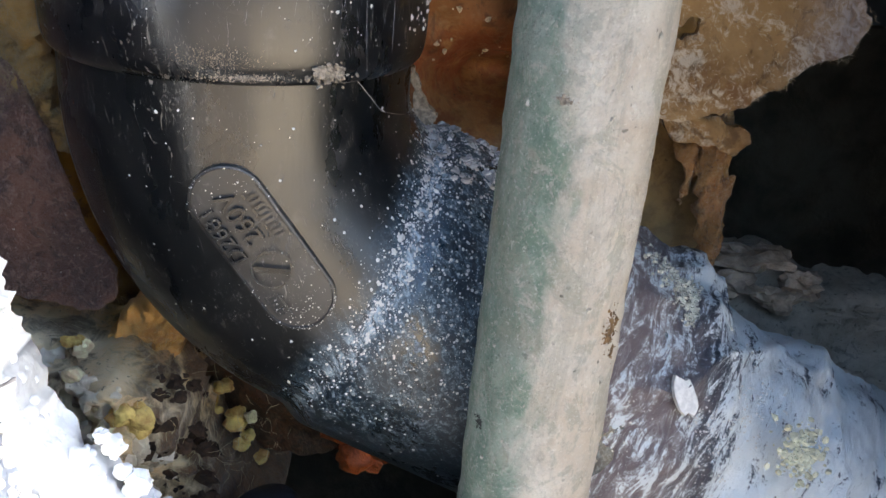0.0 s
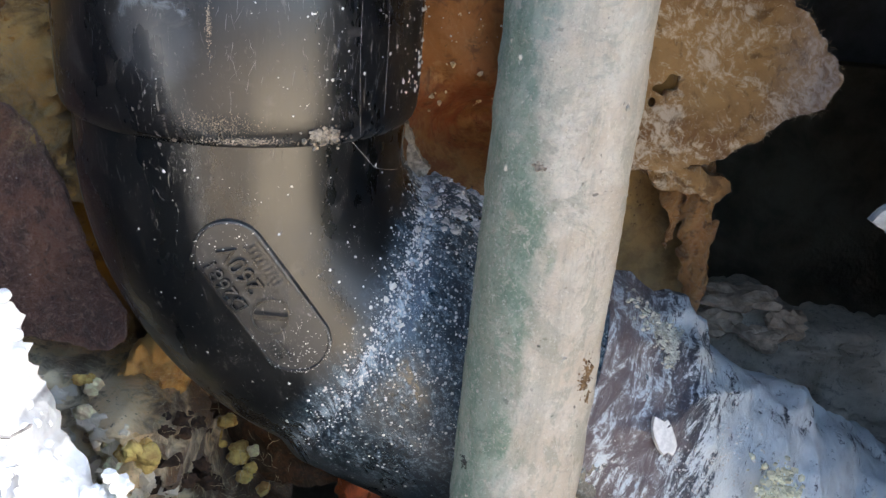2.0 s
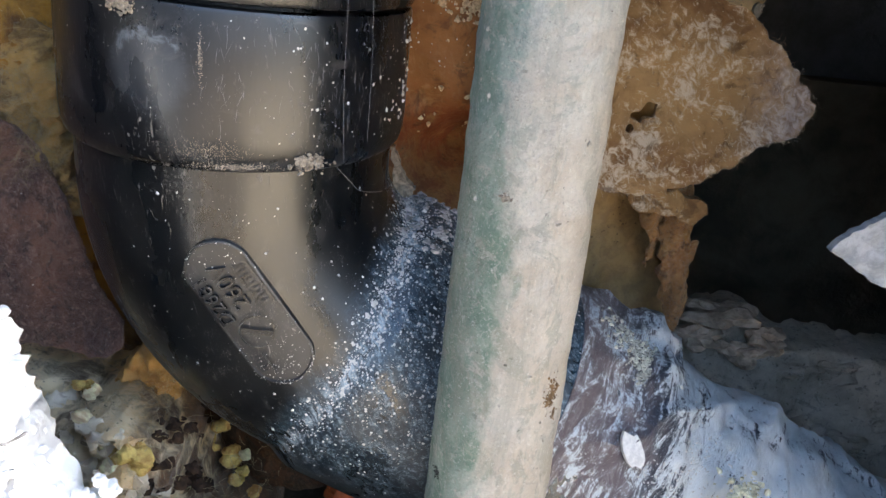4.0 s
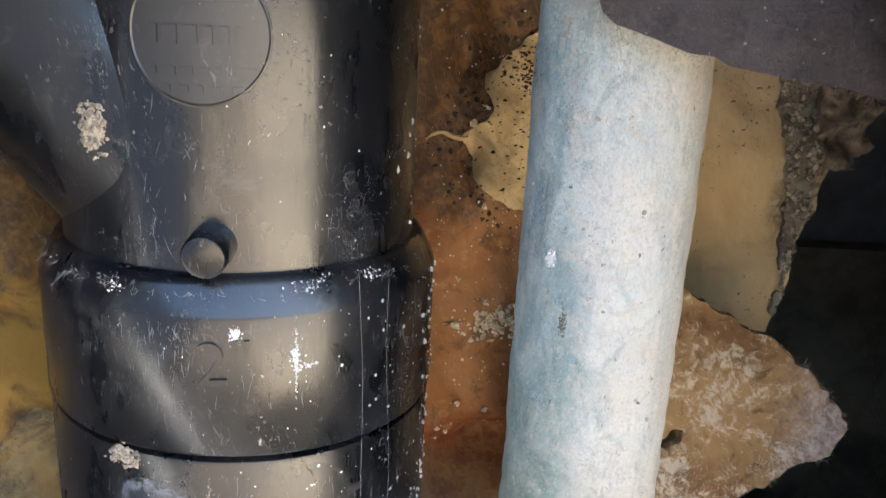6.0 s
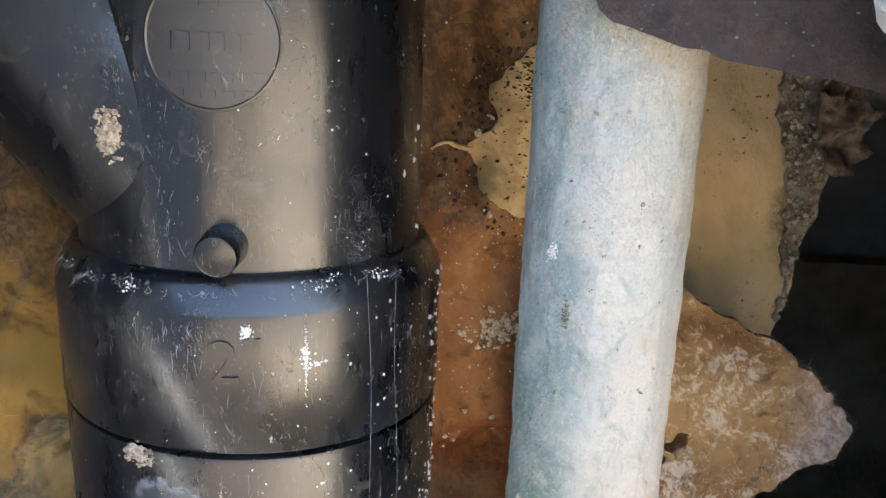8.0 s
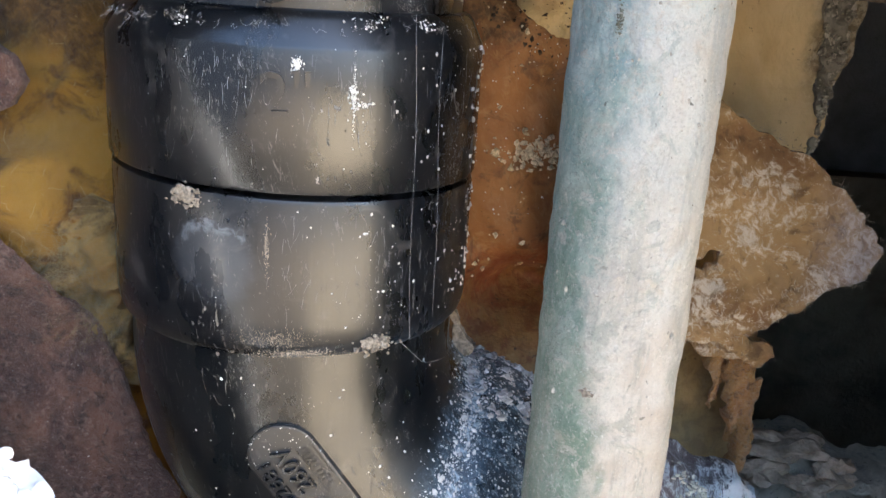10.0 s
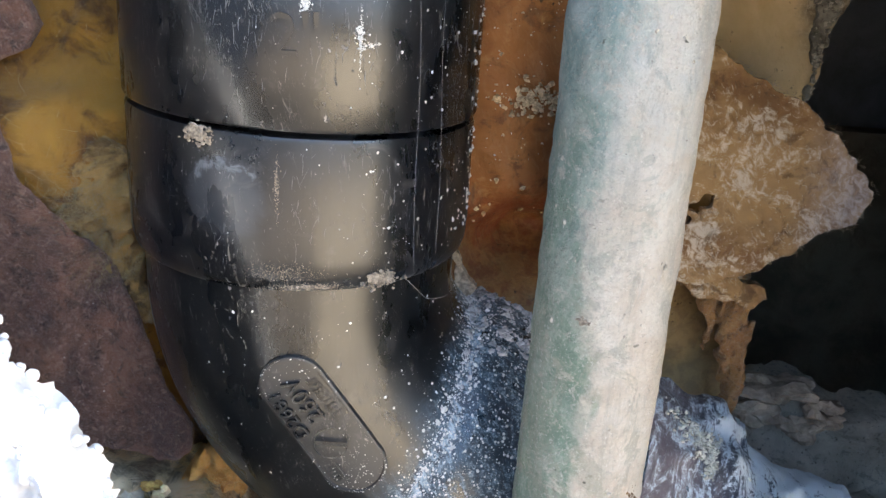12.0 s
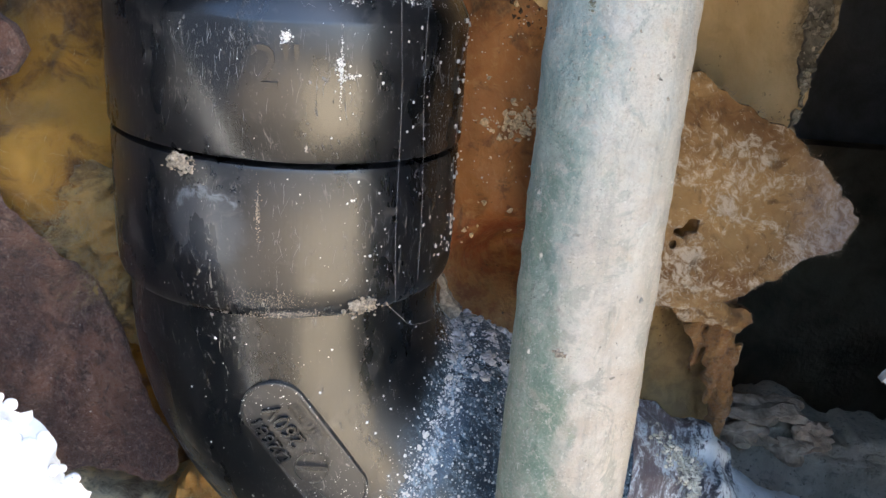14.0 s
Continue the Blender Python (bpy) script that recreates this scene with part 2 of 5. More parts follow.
def kraft_dusty():
    n = Nodes("dusty_kraft_board")
    big = n.noise(45, 6, 0.65, 0.5)
    fuzz = n.noise(520, 7, 0.75, 0.9, (1, 1, 0.7), turn=(0, 35, 0))
    c = n.mix(n.step(big, 0.38, 0.62), (0.37, 0.23, 0.10), (0.20, 0.105, 0.042))
    dust = n.step(n.math("ADD", n.math("MULTIPLY", n.noise(75, 6, 0.72, 0.7, shift=(0.3, 0.3, 0.8)), 0.52), n.math("MULTIPLY", fuzz, 0.48)), 0.485, 0.580)
    c = n.mix(n.math("MULTIPLY", dust, 0.8), c, (0.66, 0.57, 0.45))
    tip = n.step(n.axis(0), 0.112, 0.130)
    c = n.mix(n.step(n.noise(160, 6, 0.7, 0.6, shift=(0.6, 0.2, 0.1)), 0.53, 0.66, 0.0, 0.7), c, (0.10, 0.055, 0.025))
    c = n.mix(n.math("MULTIPLY", tip, n.step(fuzz, 0.40, 0.60, 0.3, 0.85)), c, (0.50, 0.44, 0.42))
    return n.done(c, 0.95, 0.0, n.bump(fuzz, 0.0009, 0.9, n.bump(big, 0.002, 0.4)))


def dusty_film():
    n = Nodes("dusty_plastic_wrap")
    x = n.axis(0)
    fold = n.noise(210, 8, 0.74, 0.9, (1.7, 0.5, 0.45), turn=(0, -28, 0))
    cloud = n.noise(95, 8, 0.72, 0.8, shift=(0.2, 0, 0.5))
    speck = n.noise(1300, 9, 0.80, 0.6)
    scratch = n.noise(800, 8, 0.76, 1.4, (0.5, 1, 1.6), turn=(0, 40, 0))
    base = n.mix(n.step(cloud, 0.40, 0.60), (0.010, 0.024, 0.044), (0.060, 0.075, 0.100))
    near = n.math("MULTIPLY", n.step(n.math("ADD", x, n.math("MULTIPLY", n.math("SUBTRACT", cloud, 0.5), 0.03)), 0.103, 0.089), n.step(speck, 0.3, 0.6, 0.95, 0.75))
    base = n.mix(near, base, n.mix(n.step(fold, 0.42, 0.60), (0.24, 0.185, 0.180), (0.46, 0.41, 0.40)))
    amount = n.math("ADD", n.math("MULTIPLY", fold, 0.46), n.math("ADD", n.math("MULTIPLY", cloud, 0.28), n.math("MULTIPLY", speck, 0.26)))
    amount = n.math("ADD", amount, n.step(x, 0.085, 0.125, -0.045, 0.046))
    mask = n.step(amount, 0.462, 0.512, 0.0, 0.95)
    mask = n.math("MAXIMUM", mask, n.math("MULTIPLY", n.step(scratch, 0.57, 0.64), 0.5))
    c = n.mix(mask, base, n.mix(cloud, (0.80, 0.89, 0.92), (0.90, 0.92, 0.92)))
    return n.done(c, n.step(mask, 0, 1, 0.28, 0.8), 0.0, n.bump(fold, 0.0020, 0.8, n.bump(speck, 0.0005, 0.8)))


def plain(name, c, rough=0.8, vary=0.25, scale=150, relief=0.0006):
    n = Nodes(name)
    k = n.noise(scale, 6, 0.65, 0.3)
    dark = tuple(v * (1 - vary) for v in c)
    light = tuple(min(0.9, v * (1 + vary)) for v in c)
    return n.done(n.mix(n.step(k, 0.35, 0.65), dark, light), rough, 0.0, n.bump(n.noise(scale * 4, 5, 0.65), relief, 0.7))


ABS = black_plastic("black_drain_plastic", 0.95, 0.26)
ABS_WIPED = black_plastic("black_drain_plastic_wiped", 1.1, 0.26, smudge=(-0.0075, 0.0165, 0.0080, 0.0078))
ABS_BEND = black_plastic("black_drain_plastic_powdered", 0.8, 0.27, (0.003, 0.0045, 0.006), True)
ABS_DUSTY = black_plastic("black_drain_plastic_dusty", 1.0, 0.25)
ABS_MATT = black_plastic("black_drain_plastic_matt", 1.4, 0.40, (0.024, 0.022, 0.020))
PIPE = patina_pipe()
PLASTER = plaster_white()
MORTAR = mortar_grey()
KRAFT = kraft_dusty()
FILM = dusty_film()
BROWN = paper_felt("brown_felt_paper", (0.115, 0.052, 0.042), (0.33, 0.155, 0.095), (0.55, 0.38, 0.30))
PURPLE = paper_felt("grey_brown_paper", (0.075, 0.056, 0.056), (0.105, 0.082, 0.078), (0.17, 0.13, 0.12))
WOOL = fibre_wool("yellow_glass_wool", (0.40, 0.215, 0.028), (0.27, 0.120, 0.015), (0.075, 0.028, 0.006), 0.8, (0.040, 0.056))


def batt_wool():
    n = Nodes("resin_browned_wool")
    strands = n.noise(420, 7, 0.72, 1.6, (1, 1, 0.45), turn=(0, 25, 0))
    cloud = n.noise(34, 5, 0.62, 0.4)
    fine = n.noise(240, 6, 0.7, 0.4)
    brown = n.mix(n.step(cloud, 0.38, 0.62), (0.38, 0.155, 0.042), (0.22, 0.082, 0.024))
    # paints the dark red shade of the recess between socket and pipe
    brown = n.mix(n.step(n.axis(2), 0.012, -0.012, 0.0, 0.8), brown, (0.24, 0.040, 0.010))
    # darker brown towards the top
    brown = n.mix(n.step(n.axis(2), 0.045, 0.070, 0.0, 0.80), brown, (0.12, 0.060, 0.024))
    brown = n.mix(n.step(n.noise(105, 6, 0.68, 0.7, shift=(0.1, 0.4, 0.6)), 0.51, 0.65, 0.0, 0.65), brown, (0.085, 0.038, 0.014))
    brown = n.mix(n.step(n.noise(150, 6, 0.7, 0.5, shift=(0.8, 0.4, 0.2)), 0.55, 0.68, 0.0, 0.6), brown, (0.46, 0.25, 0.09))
    # a second, uneven dark brown band at the top
    brown_top = n.math("ADD", n.axis(2), n.math("MULTIPLY", n.math("SUBTRACT", n.noise(60, 6, 0.68, 0.6, shift=(0.2, 0.9, 0.4)), 0.5), 0.07))
    brown = n.mix(n.step(brown_top, 0.052, 0.066, 0.0, 0.85), brown, n.mix(n.step(fine, 0.44, 0.62), (0.060, 0.030, 0.013), (0.20, 0.10, 0.035)))
    x, z = n.axis(0), n.axis(2)
    wob = n.math("MULTIPLY", n.math("SUBTRACT", n.noise(70, 6, 0.7, 0.3, shift=(0.6, 0.1, 0.2)), 0.5), 0.045)
    pale = n.mix(n.step(cloud, 0.36, 0.64), (0.66, 0.50, 0.27), (0.54, 0.39, 0.19))
    pale = n.mix(n.step(n.axis(2), 0.055, 0.085, 0.0, 0.7), pale, (0.42, 0.35, 0.25))
    c = n.mix(n.step(n.math("ADD", x, wob), 0.060, 0.078), brown, pale)
    low = n.step(n.math("ADD", z, wob), -0.006, -0.020)
    c = n.mix(n.math("MULTIPLY", low, 0.6), c, n.mix(n.step(fine, 0.42, 0.6), (0.36, 0.21, 0.065), (0.20, 0.095, 0.03)))
    rim = n.step(n.math("ADD", x, n.math("MULTIPLY", wob, 0.3)), 0.117, 0.124)
    c = n.mix(n.math("MULTIPLY", rim, n.step(z, 0.030, 0.055, 0.0, 0.8)), c, n.mix(n.step(n.noise(520, 6, 0.75, 0.3), 0.44, 0.60), (0.045, 0.04, 0.03), (0.30, 0.28, 0.22)))
    # darkest at the lower left
    low_left = n.math("MULTIPLY", n.step(n.math("ADD", z, wob), -0.058, -0.072), n.step(x, 0.075, 0.060))
    c = n.mix(n.math("MULTIPLY", low_left, 0.9), c, n.mix(n.step(fine, 0.45, 0.62), (0.030, 0.018, 0.010), (0.12, 0.05, 0.018)))
    spots = n.math("MULTIPLY", n.step(n.noise(700, 3, 0.6), 0.62, 0.70), n.step(n.noise(75, 4, 0.6, shift=(0.5, 0.9, 0.1)), 0.48, 0.62))
    c = n.mix(n.math("MULTIPLY", spots, 0.85), c, (0.025, 0.017, 0.010))
    c = n.mix(n.step(strands, 0.45, 0.75, 0.0, 0.18), c, (0.62, 0.44, 0.22))
    relief = n.bump(strands, 0.0005, 0.6, n.bump(fine, 0.0012, 0.5))
    return n.done(c, n.step(cloud, 0.3, 0.7, 0.45, 0.85), 0.0, relief)


WOOL_BACK = batt_wool()
WOOL_PALE = fibre_wool("pale_wool_crust", (0.74, 0.55, 0.27), (0.62, 0.43, 0.18), (0.44, 0.29, 0.12), 0.9)
WOOL_DIRTY = fibre_wool("dirty_glass_wool", (0.90, 0.76, 0.50), (0.74, 0.46, 0.16), (0.10, 0.055, 0.025), 1.0, dark_x=(-0.019, -0.010))
DUST = plain("white_dust", (0.72, 0.70, 0.66), 0.9, 0.12, 800, 0.0002)
CRUMB = plain("tan_crumb", (0.36, 0.30, 0.23), 0.9, 0.45, 900, 0.0004)
WEB = plain("cobweb", (0.42, 0.40, 0.38), 0.9, 0.1, 400, 0.0)
WOOD = plain("dark_timber", (0.24, 0.205, 0.145), 0.85, 0.35, 30, 0.002)
SHADE = plain("void_board", (0.17, 0.185, 0.20), 0.9, 0.3, 25, 0.002)
EARTH = plain("dark_soil", (0.055, 0.045, 0.033), 0.95, 0.5, 0.9, 0.01)
YARD = plain("sandy_yard", (0.44, 0.35, 0.25), 0.95, 0.4, 0.8, 0.01)
PAVING = plain("pale_concrete", (0.80, 0.66, 0.46), 0.9, 0.1, 5, 0.004)
FARWALL = plain("dark_taupe_render", (0.13, 0.115, 0.09), 0.9, 0.3, 0.6, 0.004)
BLUEWALL = plain("blue_grey_render", (0.020, 0.032, 0.056), 0.9, 0.1, 8, 0.004)


# ---- mesh helpers ----
def finish(bm, smooth=38):
    bmesh.ops.recalc_face_normals(bm, faces=bm.faces)
    for f in bm.faces:
        f.smooth = True
    for e in bm.edges:
        if len(e.link_faces) == 2 and e.calc_face_angle(0) > radians(smooth):
            e.smooth = False


def part(name, bm, material, parent=None, label="", smooth=38, tidy=True):
    """Links a bmesh as one mesh object, under a thing or a part where one is given."""
    if tidy:
        finish(bm, smooth)
    me = bpy.data.meshes.new(name)
    bm.to_mesh(me)
    bm.free()
    me.materials.append(material)
    ob = new(name, me)
    if parent is not None:
        ob.parent = parent
        if parent.type == "EMPTY":
            ob.matrix_parent_inverse = Matrix.Translation(-parent.location)
    if label:
        tagged(ob, label)
    return ob


def thing(name, base, label, category, group="", kind=""):
    ob = new(name)
    ob.location = base
    ob.empty_display_size = 0.01
    return tagged(ob, label, category, group, kind)


def fbm(p, scale, octaves=5, seed=0.0):
    return noise.fractal(Vector(p) * scale + Vector((seed, seed * 1.7, -seed)), 0.9, 2.1, octaves)


def tube(points, radii, seg=64, bm=None, capped=True, rough=None):
    """A tube along points; radii: one for each; rough(p, i, angle) adds to the radius."""
    bm = bm or bmesh.new()
    pts = [Vector(p) for p in points]
    rings = []
    side = None
    for i, p in enumerate(pts):
        d = (pts[min(i + 1, len(pts) - 1)] - pts[max(i - 1, 0)]).normalized()
        if side is None:
            side = d.cross(Vector((0, 1, 0)) if abs(d.y) < 0.9 else Vector((1, 0, 0))).normalized()
        else:
            side = (side - d * side.dot(d)).normalized()
        other = d.cross(side)
        ring = []
        for k in range(seg):
            a = 2 * math.pi * k / seg
            out = side * math.cos(a) + other * math.sin(a)
            r = radii[i]
            if rough:
                r += rough(p + out * r, i, a)
            ring.append(bm.verts.new(p + out * r))
        rings.append(ring)
    for a, b in zip(rings, rings[1:]):
        for k in range(seg):
            bm.faces.new((a[k], a[(k + 1) % seg], b[(k + 1) % seg], b[k]))
    if capped:
        bm.faces.new(rings[0])
        bm.faces.new(rings[-1])
    return bm


def lathe(profile, seg=96, rough=None):
    """Turns (radius, height) pairs round the upright axis."""
    bm = bmesh.new()
    rings = []
    for r, z in profile:
        ring = []
        for k in range(seg):
            a = 2 * math.pi * k / seg
            q = r + (rough(a, z) if rough else 0)
            ring.append(bm.verts.new((q * math.cos(a), q * math.sin(a), z)))
        rings.append(ring)
    for a, b in zip(rings, rings[1:]):
        for k in range(seg):
            bm.faces.new((a[k], a[(k + 1) % seg], b[(k + 1) % seg], b[k]))
    bm.faces.new(rings[0])
    bm.faces.new(rings[-1])
    return bm


def ragged(outline, step, jag, seed, wave=90):
    """A closed outline in x and z with torn edges: resampled, and pushed in and out by noise."""
    out = []
    n = len(outline)
    for i in range(n):
        a, b = Vector(outline[i]), Vector(outline[(i + 1) % n])
        count = max(1, int((b - a).length / step))
        across = Vector((-(b - a).y, (b - a).x)).normalized()
        for k in range(count):
            p = a.lerp(b, k / count)
            out.append(p + across * jag * (fbm((p.x, p.y, 0), wave, 5, seed)))
    return out


def inside(p, poly):
    hit = False
    j = len(poly) - 1
    for i in range(len(poly)):
        a, b = poly[i], poly[j]
        if (a.y > p[1]) != (b.y > p[1]) and p[0] < (b.x - a.x) * (p[1] - a.y) / (b.y - a.y) + a.x:
            hit = not hit
        j = i
    return hit


def sheet(outline, depth, thick, step=0.001, holes=()):
    """A torn sheet that fills an outline in x and z (less some holes); depth(x, z) gives its front face's y, thick its thickness."""
    xs = [p.x for p in outline]
    zs = [p.y for p in outline]
    x0, z0 = min(xs), min(zs)
    nx, nz = int((max(xs) - x0) / step) + 2, int((max(zs) - z0) / step) + 2
    poly = np.array([(p.x, p.y) for p in outline])
    gx, gz = np.meshgrid(x0 + (np.arange(nx) + 0.5) * step, z0 + (np.arange(nz) + 0.5) * step)

    def mask(pl):
        m = np.zeros(gx.shape, bool)
        b = np.roll(pl, 1, axis=0)
        for (ax, az), (bx, bz) in zip(pl, b):
            if az == bz:
                continue
            cross = (az > gz) != (bz > gz)
            m ^= cross & (gx < (bx - ax) * (gz - az) / (bz - az) + ax)
        return m

    keep = mask(poly)
    rims = [poly]
    for h in holes:
        hp = np.array([(p.x, p.y) for p in h])
        keep &= ~mask(hp)
        rims.append(hp)
    rim = np.concatenate(rims)
    bm = bmesh.new()
    cells = {}
    use = {}
    for j, i in zip(*np.nonzero(keep)):
        cells[(i, j)] = True
        for c in ((i, j), (i + 1, j), (i + 1, j + 1), (i, j + 1)):
            use[c] = use.get(c, 0) + 1
    front, rear = {}, {}
    for c, count in use.items():
        x, z = x0 + c[0] * step, z0 + c[1] * step
        if count < 4:
            d = (rim[:, 0] - x) ** 2 + (rim[:, 1] - z) ** 2
            k = int(d.argmin())
            if d[k] < (1.6 * step) ** 2:
                x, z = rim[k]
        y = depth(x, z)
        t = thick(x, z) if callable(thick) else thick
        front[c] = bm.verts.new((x, y, z))
        rear[c] = bm.verts.new((x, y + t, z))
    edges = {}
    for i, j in cells:
        q = ((i, j), (i + 1, j), (i + 1, j + 1), (i, j + 1))
        bm.faces.new([front[c] for c in q])
        bm.faces.new([rear[c] for c in reversed(q)])
        for a, b in zip(q, q[1:] + q[:1]):
            if (b, a) in edges:
                del edges[(b, a)]
            else:
                edges[(a, b)] = True
    for a, b in edges:
        try:
            bm.faces.new((front[b], front[a], rear[a], rear[b]))
        except ValueError:
            pass
    bmesh.ops.remove_doubles(bm, verts=bm.verts, dist=step * 0.05)
    bmesh.ops.dissolve_degenerate(bm, edges=bm.edges, dist=1e-6)
    return bm


BALLS = {}


def lump(bm, at, size, seed, detail=2, squash=(1, 1, 1), jag=0.45):
    """One crumb: a small ball pushed out of shape."""
    if detail not in BALLS:
        ball = bmesh.new()
        bmesh.ops.create_icosphere(ball, subdivisions=detail, radius=1.0)
        BALLS[detail] = ([v.co.copy() for v in ball.verts], [[v.index for v in f.verts] for f in ball.faces])
        ball.free()
    points, faces = BALLS[detail]
    made = []
    for co in points:
        k = (1 + jag * fbm(co, 1.3, 3, seed)) * size
        made.append(bm.verts.new((co.x * squash[0] * k + at[0], co.y * squash[1] * k + at[1], co.z * squash[2] * k + at[2])))
    for f in faces:
        bm.faces.new([made[q] for q in f])


def fleck(bm, p, n, size, rnd, high=0.25):
    """A low, uneven dab on a surface at p with the normal n."""
    n = n.normalized()
    s = n.orthogonal().normalized()
    o = n.cross(s)
    a0 = rnd.random() * 6.28
    sides = 6
    ring = []
    for k in range(sides):
        a = a0 + 2 * math.pi * k / sides
        r = size * rnd.uniform(0.65, 1.2)
        ring.append(bm.verts.new(p + s * math.cos(a) * r + o * math.sin(a) * r - n * size * 0.05))
    top = bm.verts.new(p + n * size * high)
    for k in range(sides):
        bm.faces.new((ring[k], ring[(k + 1) % sides], top))


def strand(bm, pts, r):
    """A thin three-sided thread along some points."""
    rings = []
    for i, p in enumerate(pts):
        d = (pts[min(i + 1, len(pts) - 1)] - pts[max(i - 1, 0)])
        d = d.normalized() if d.length > 1e-9 else Vector((0, 0, 1))
        s = d.orthogonal().normalized()
        o = d.cross(s)
        rings.append([bm.verts.new(p + (s * math.cos(a) + o * math.sin(a)) * r) for a in (0, 2.09, 4.19)])
    for a, b in zip(rings, rings[1:]):
        for k in range(3):
            bm.faces.new((a[k], a[(k + 1) % 3], b[(k + 1) % 3], b[k]))


def hairs(bm, spots, rnd, length, r, lean=(0, -1, 0), curl=0.5):
    """Short curled fibres that stand out from spots."""
    for p in spots:
        d = (Vector(lean) + Vector((rnd.uniform(-1, 1), rnd.uniform(-1, 1), rnd.uniform(-1, 1)))).normalized()
        pts = [Vector(p)]
        ln = length * rnd.uniform(0.4, 1.2)
        for k in range(4):
            d = (d + curl * Vector((rnd.uniform(-1, 1), rnd.uniform(-1, 1), rnd.uniform(-1, 1)))).normalized()
            pts.append(pts[-1] + d * ln / 4)
        strand(bm, pts, r)


# ---- the opened wall: plaster skin with a broken hole, cavity behind ----
def skin_depth(x, z):
    cell = noise.voronoi(Vector((x, 0, z)) * 420)[0][0]
    knob = 0.0018 * math.sqrt(max(0.0, 1 - (1.5 * cell) ** 2))
    return -0.081 - knob + 0.0022 * fbm((x, 0, z), 130, 4, 3.1) + 0.0035 * fbm((x, 0, z), 30, 3, 9.0)


# the outline's unseen stretches are set for the light and reflections inside
HOLE = [(-0.044, 0.020), (-0.028, -0.003), (-0.0210, -0.012), (-0.0180, -0.021), (-0.0155, -0.031), (-0.0125, -0.042), (-0.007, -0.047),
        (0.004, -0.056), (0.012, -0.068), (0.026, -0.095), (0.070, -0.150), (0.185, -0.150), (0.180, 0.000), (0.130, 0.070), (0.096, 0.090),
        (0.088, 0.099), (0.083, 0.1055), (0.080, 0.120), (0.070, 0.152), (0.050, 0.160), (0.020, 0.140), (-0.010, 0.124), (-0.040, 0.113), (-0.080, 0.104), (-0.096, 0.090), (-0.094, 0.060), (-0.080, 0.042), (-0.058, 0.028)]
broken = ragged(HOLE, 0.0010, 0.0016, 4.0, 220)


def wall_thick(x, z):
    """The coat's thickness, thinned at the unseen upper left to slim its bright reflection."""
    return 0.014 if z < 0.020 or x > 0.055 else 0.0020


def frame_of(x0, z0, x1, z1):
    return [Vector(p) for p in ((x0, z0), (x1, z0), (x1, z1), (x0, z1))]


outer = frame_of(-0.16, -0.20, 0.26, 0.26)
fine_low, fine_top = frame_of(-0.072, -0.105, 0.034, 0.034), frame_of(0.060, 0.082, 0.135, 0.140)
wall_front = part("wall_front", sheet(outer, skin_depth, wall_thick, 0.0024, [broken, fine_low, fine_top]), PLASTER, None, smooth=60)
tagged(wall_front, "white rough plaster wall skin with a broken ragged hole", "wall", kind="structure")
for area in (fine_low, fine_top):
    part("broken_edge", sheet(area, skin_depth, wall_thick, 0.0008, [broken]), PLASTER, wall_front, smooth=75)


def box(lo, hi, bevel=0.0):
    bm = bmesh.new()
    bmesh.ops.create_cube(bm, size=1.0)
    for v in bm.verts:
        v.co = Vector([(lo[i] + hi[i]) / 2 + v.co[i] * (hi[i] - lo[i]) for i in range(3)])
    if bevel:
        bmesh.ops.bevel(bm, geom=bm.edges[:], offset=bevel, segments=2, affect="EDGES")
    return bm


def slab(name, lo, hi, material, label, category):
    return tagged(part(name, box(lo, hi), material, None), label, category, kind="structure")


slab("wall_upper", (-1.6, -0.084, 0.255), (1.6, -0.070, 1.6), PLASTER, "white plaster wall above the opening", "wall")
slab("wall_lower", (-1.6, -0.084, -1.2), (1.6, -0.070, -0.195), PLASTER, "white plaster wall below the opening", "wall")
slab("wall_left", (-1.6, -0.084, -0.1955), (-0.155, -0.070, 0.2555), PLASTER, "white plaster wall beside the opening", "wall")
slab("wall_right", (0.255, -0.084, -0.1955), (1.6, -0.070, 0.2555), PLASTER, "white plaster wall beside the opening", "wall")
# plain boards added to close the cavity, toned to match its dark void
slab("cavity_back_upper", (-0.5, 0.300, -0.0202), (0.7, 0.330, 0.6), SHADE, "plain board added behind the cavity's dark void", "wall")
slab("cavity_back_lower", (-0.5, 0.285, -0.6), (0.7, 0.330, -0.0204), WOOD, "plain brown board added behind the cavity's dark void", "wall")
slab("cavity_side_left", (-0.52, -0.069, -0.6), (-0.49, 0.331, 0.6), WOOD, "dark timber side of the wall cavity", "wall")
slab("cavity_side_right", (0.69, -0.069, -0.6), (0.72, 0.331, 0.6), WOOD, "dark timber side of the wall cavity", "wall")
slab("cavity_top", (-0.52, -0.069, 0.6), (0.72, 0.331, 0.63), WOOD, "dark timber top of the wall cavity", "wall")
slab("cavity_floor", (-0.52, -0.069, -0.63), (0.72, 0.331, -0.6), WOOD, "dark timber bottom of the wall cavity", "wall")
slab("ground", (-300, -300, -1.25), (300, 300, -1.2), EARTH, "dark soil ground outside the wall", "ground")
# unseen yard, its edges set by what the black plastic should reflect
slab("yard", (-1.2, -40, -1.2), (30, -3.0, -1.19), YARD, "unseen sandy yard added for reflections in the fittings", "ground")
# unseen pale slab, added and turned to reflect as the tan streak
paving = box((0.0, -16.0, -1.2), (10.0, -1.8, -1.17))
bmesh.ops.rotate(paving, verts=paving.verts, cent=(0, 0, 0), matrix=Euler((0, 0, radians(19))).to_matrix())
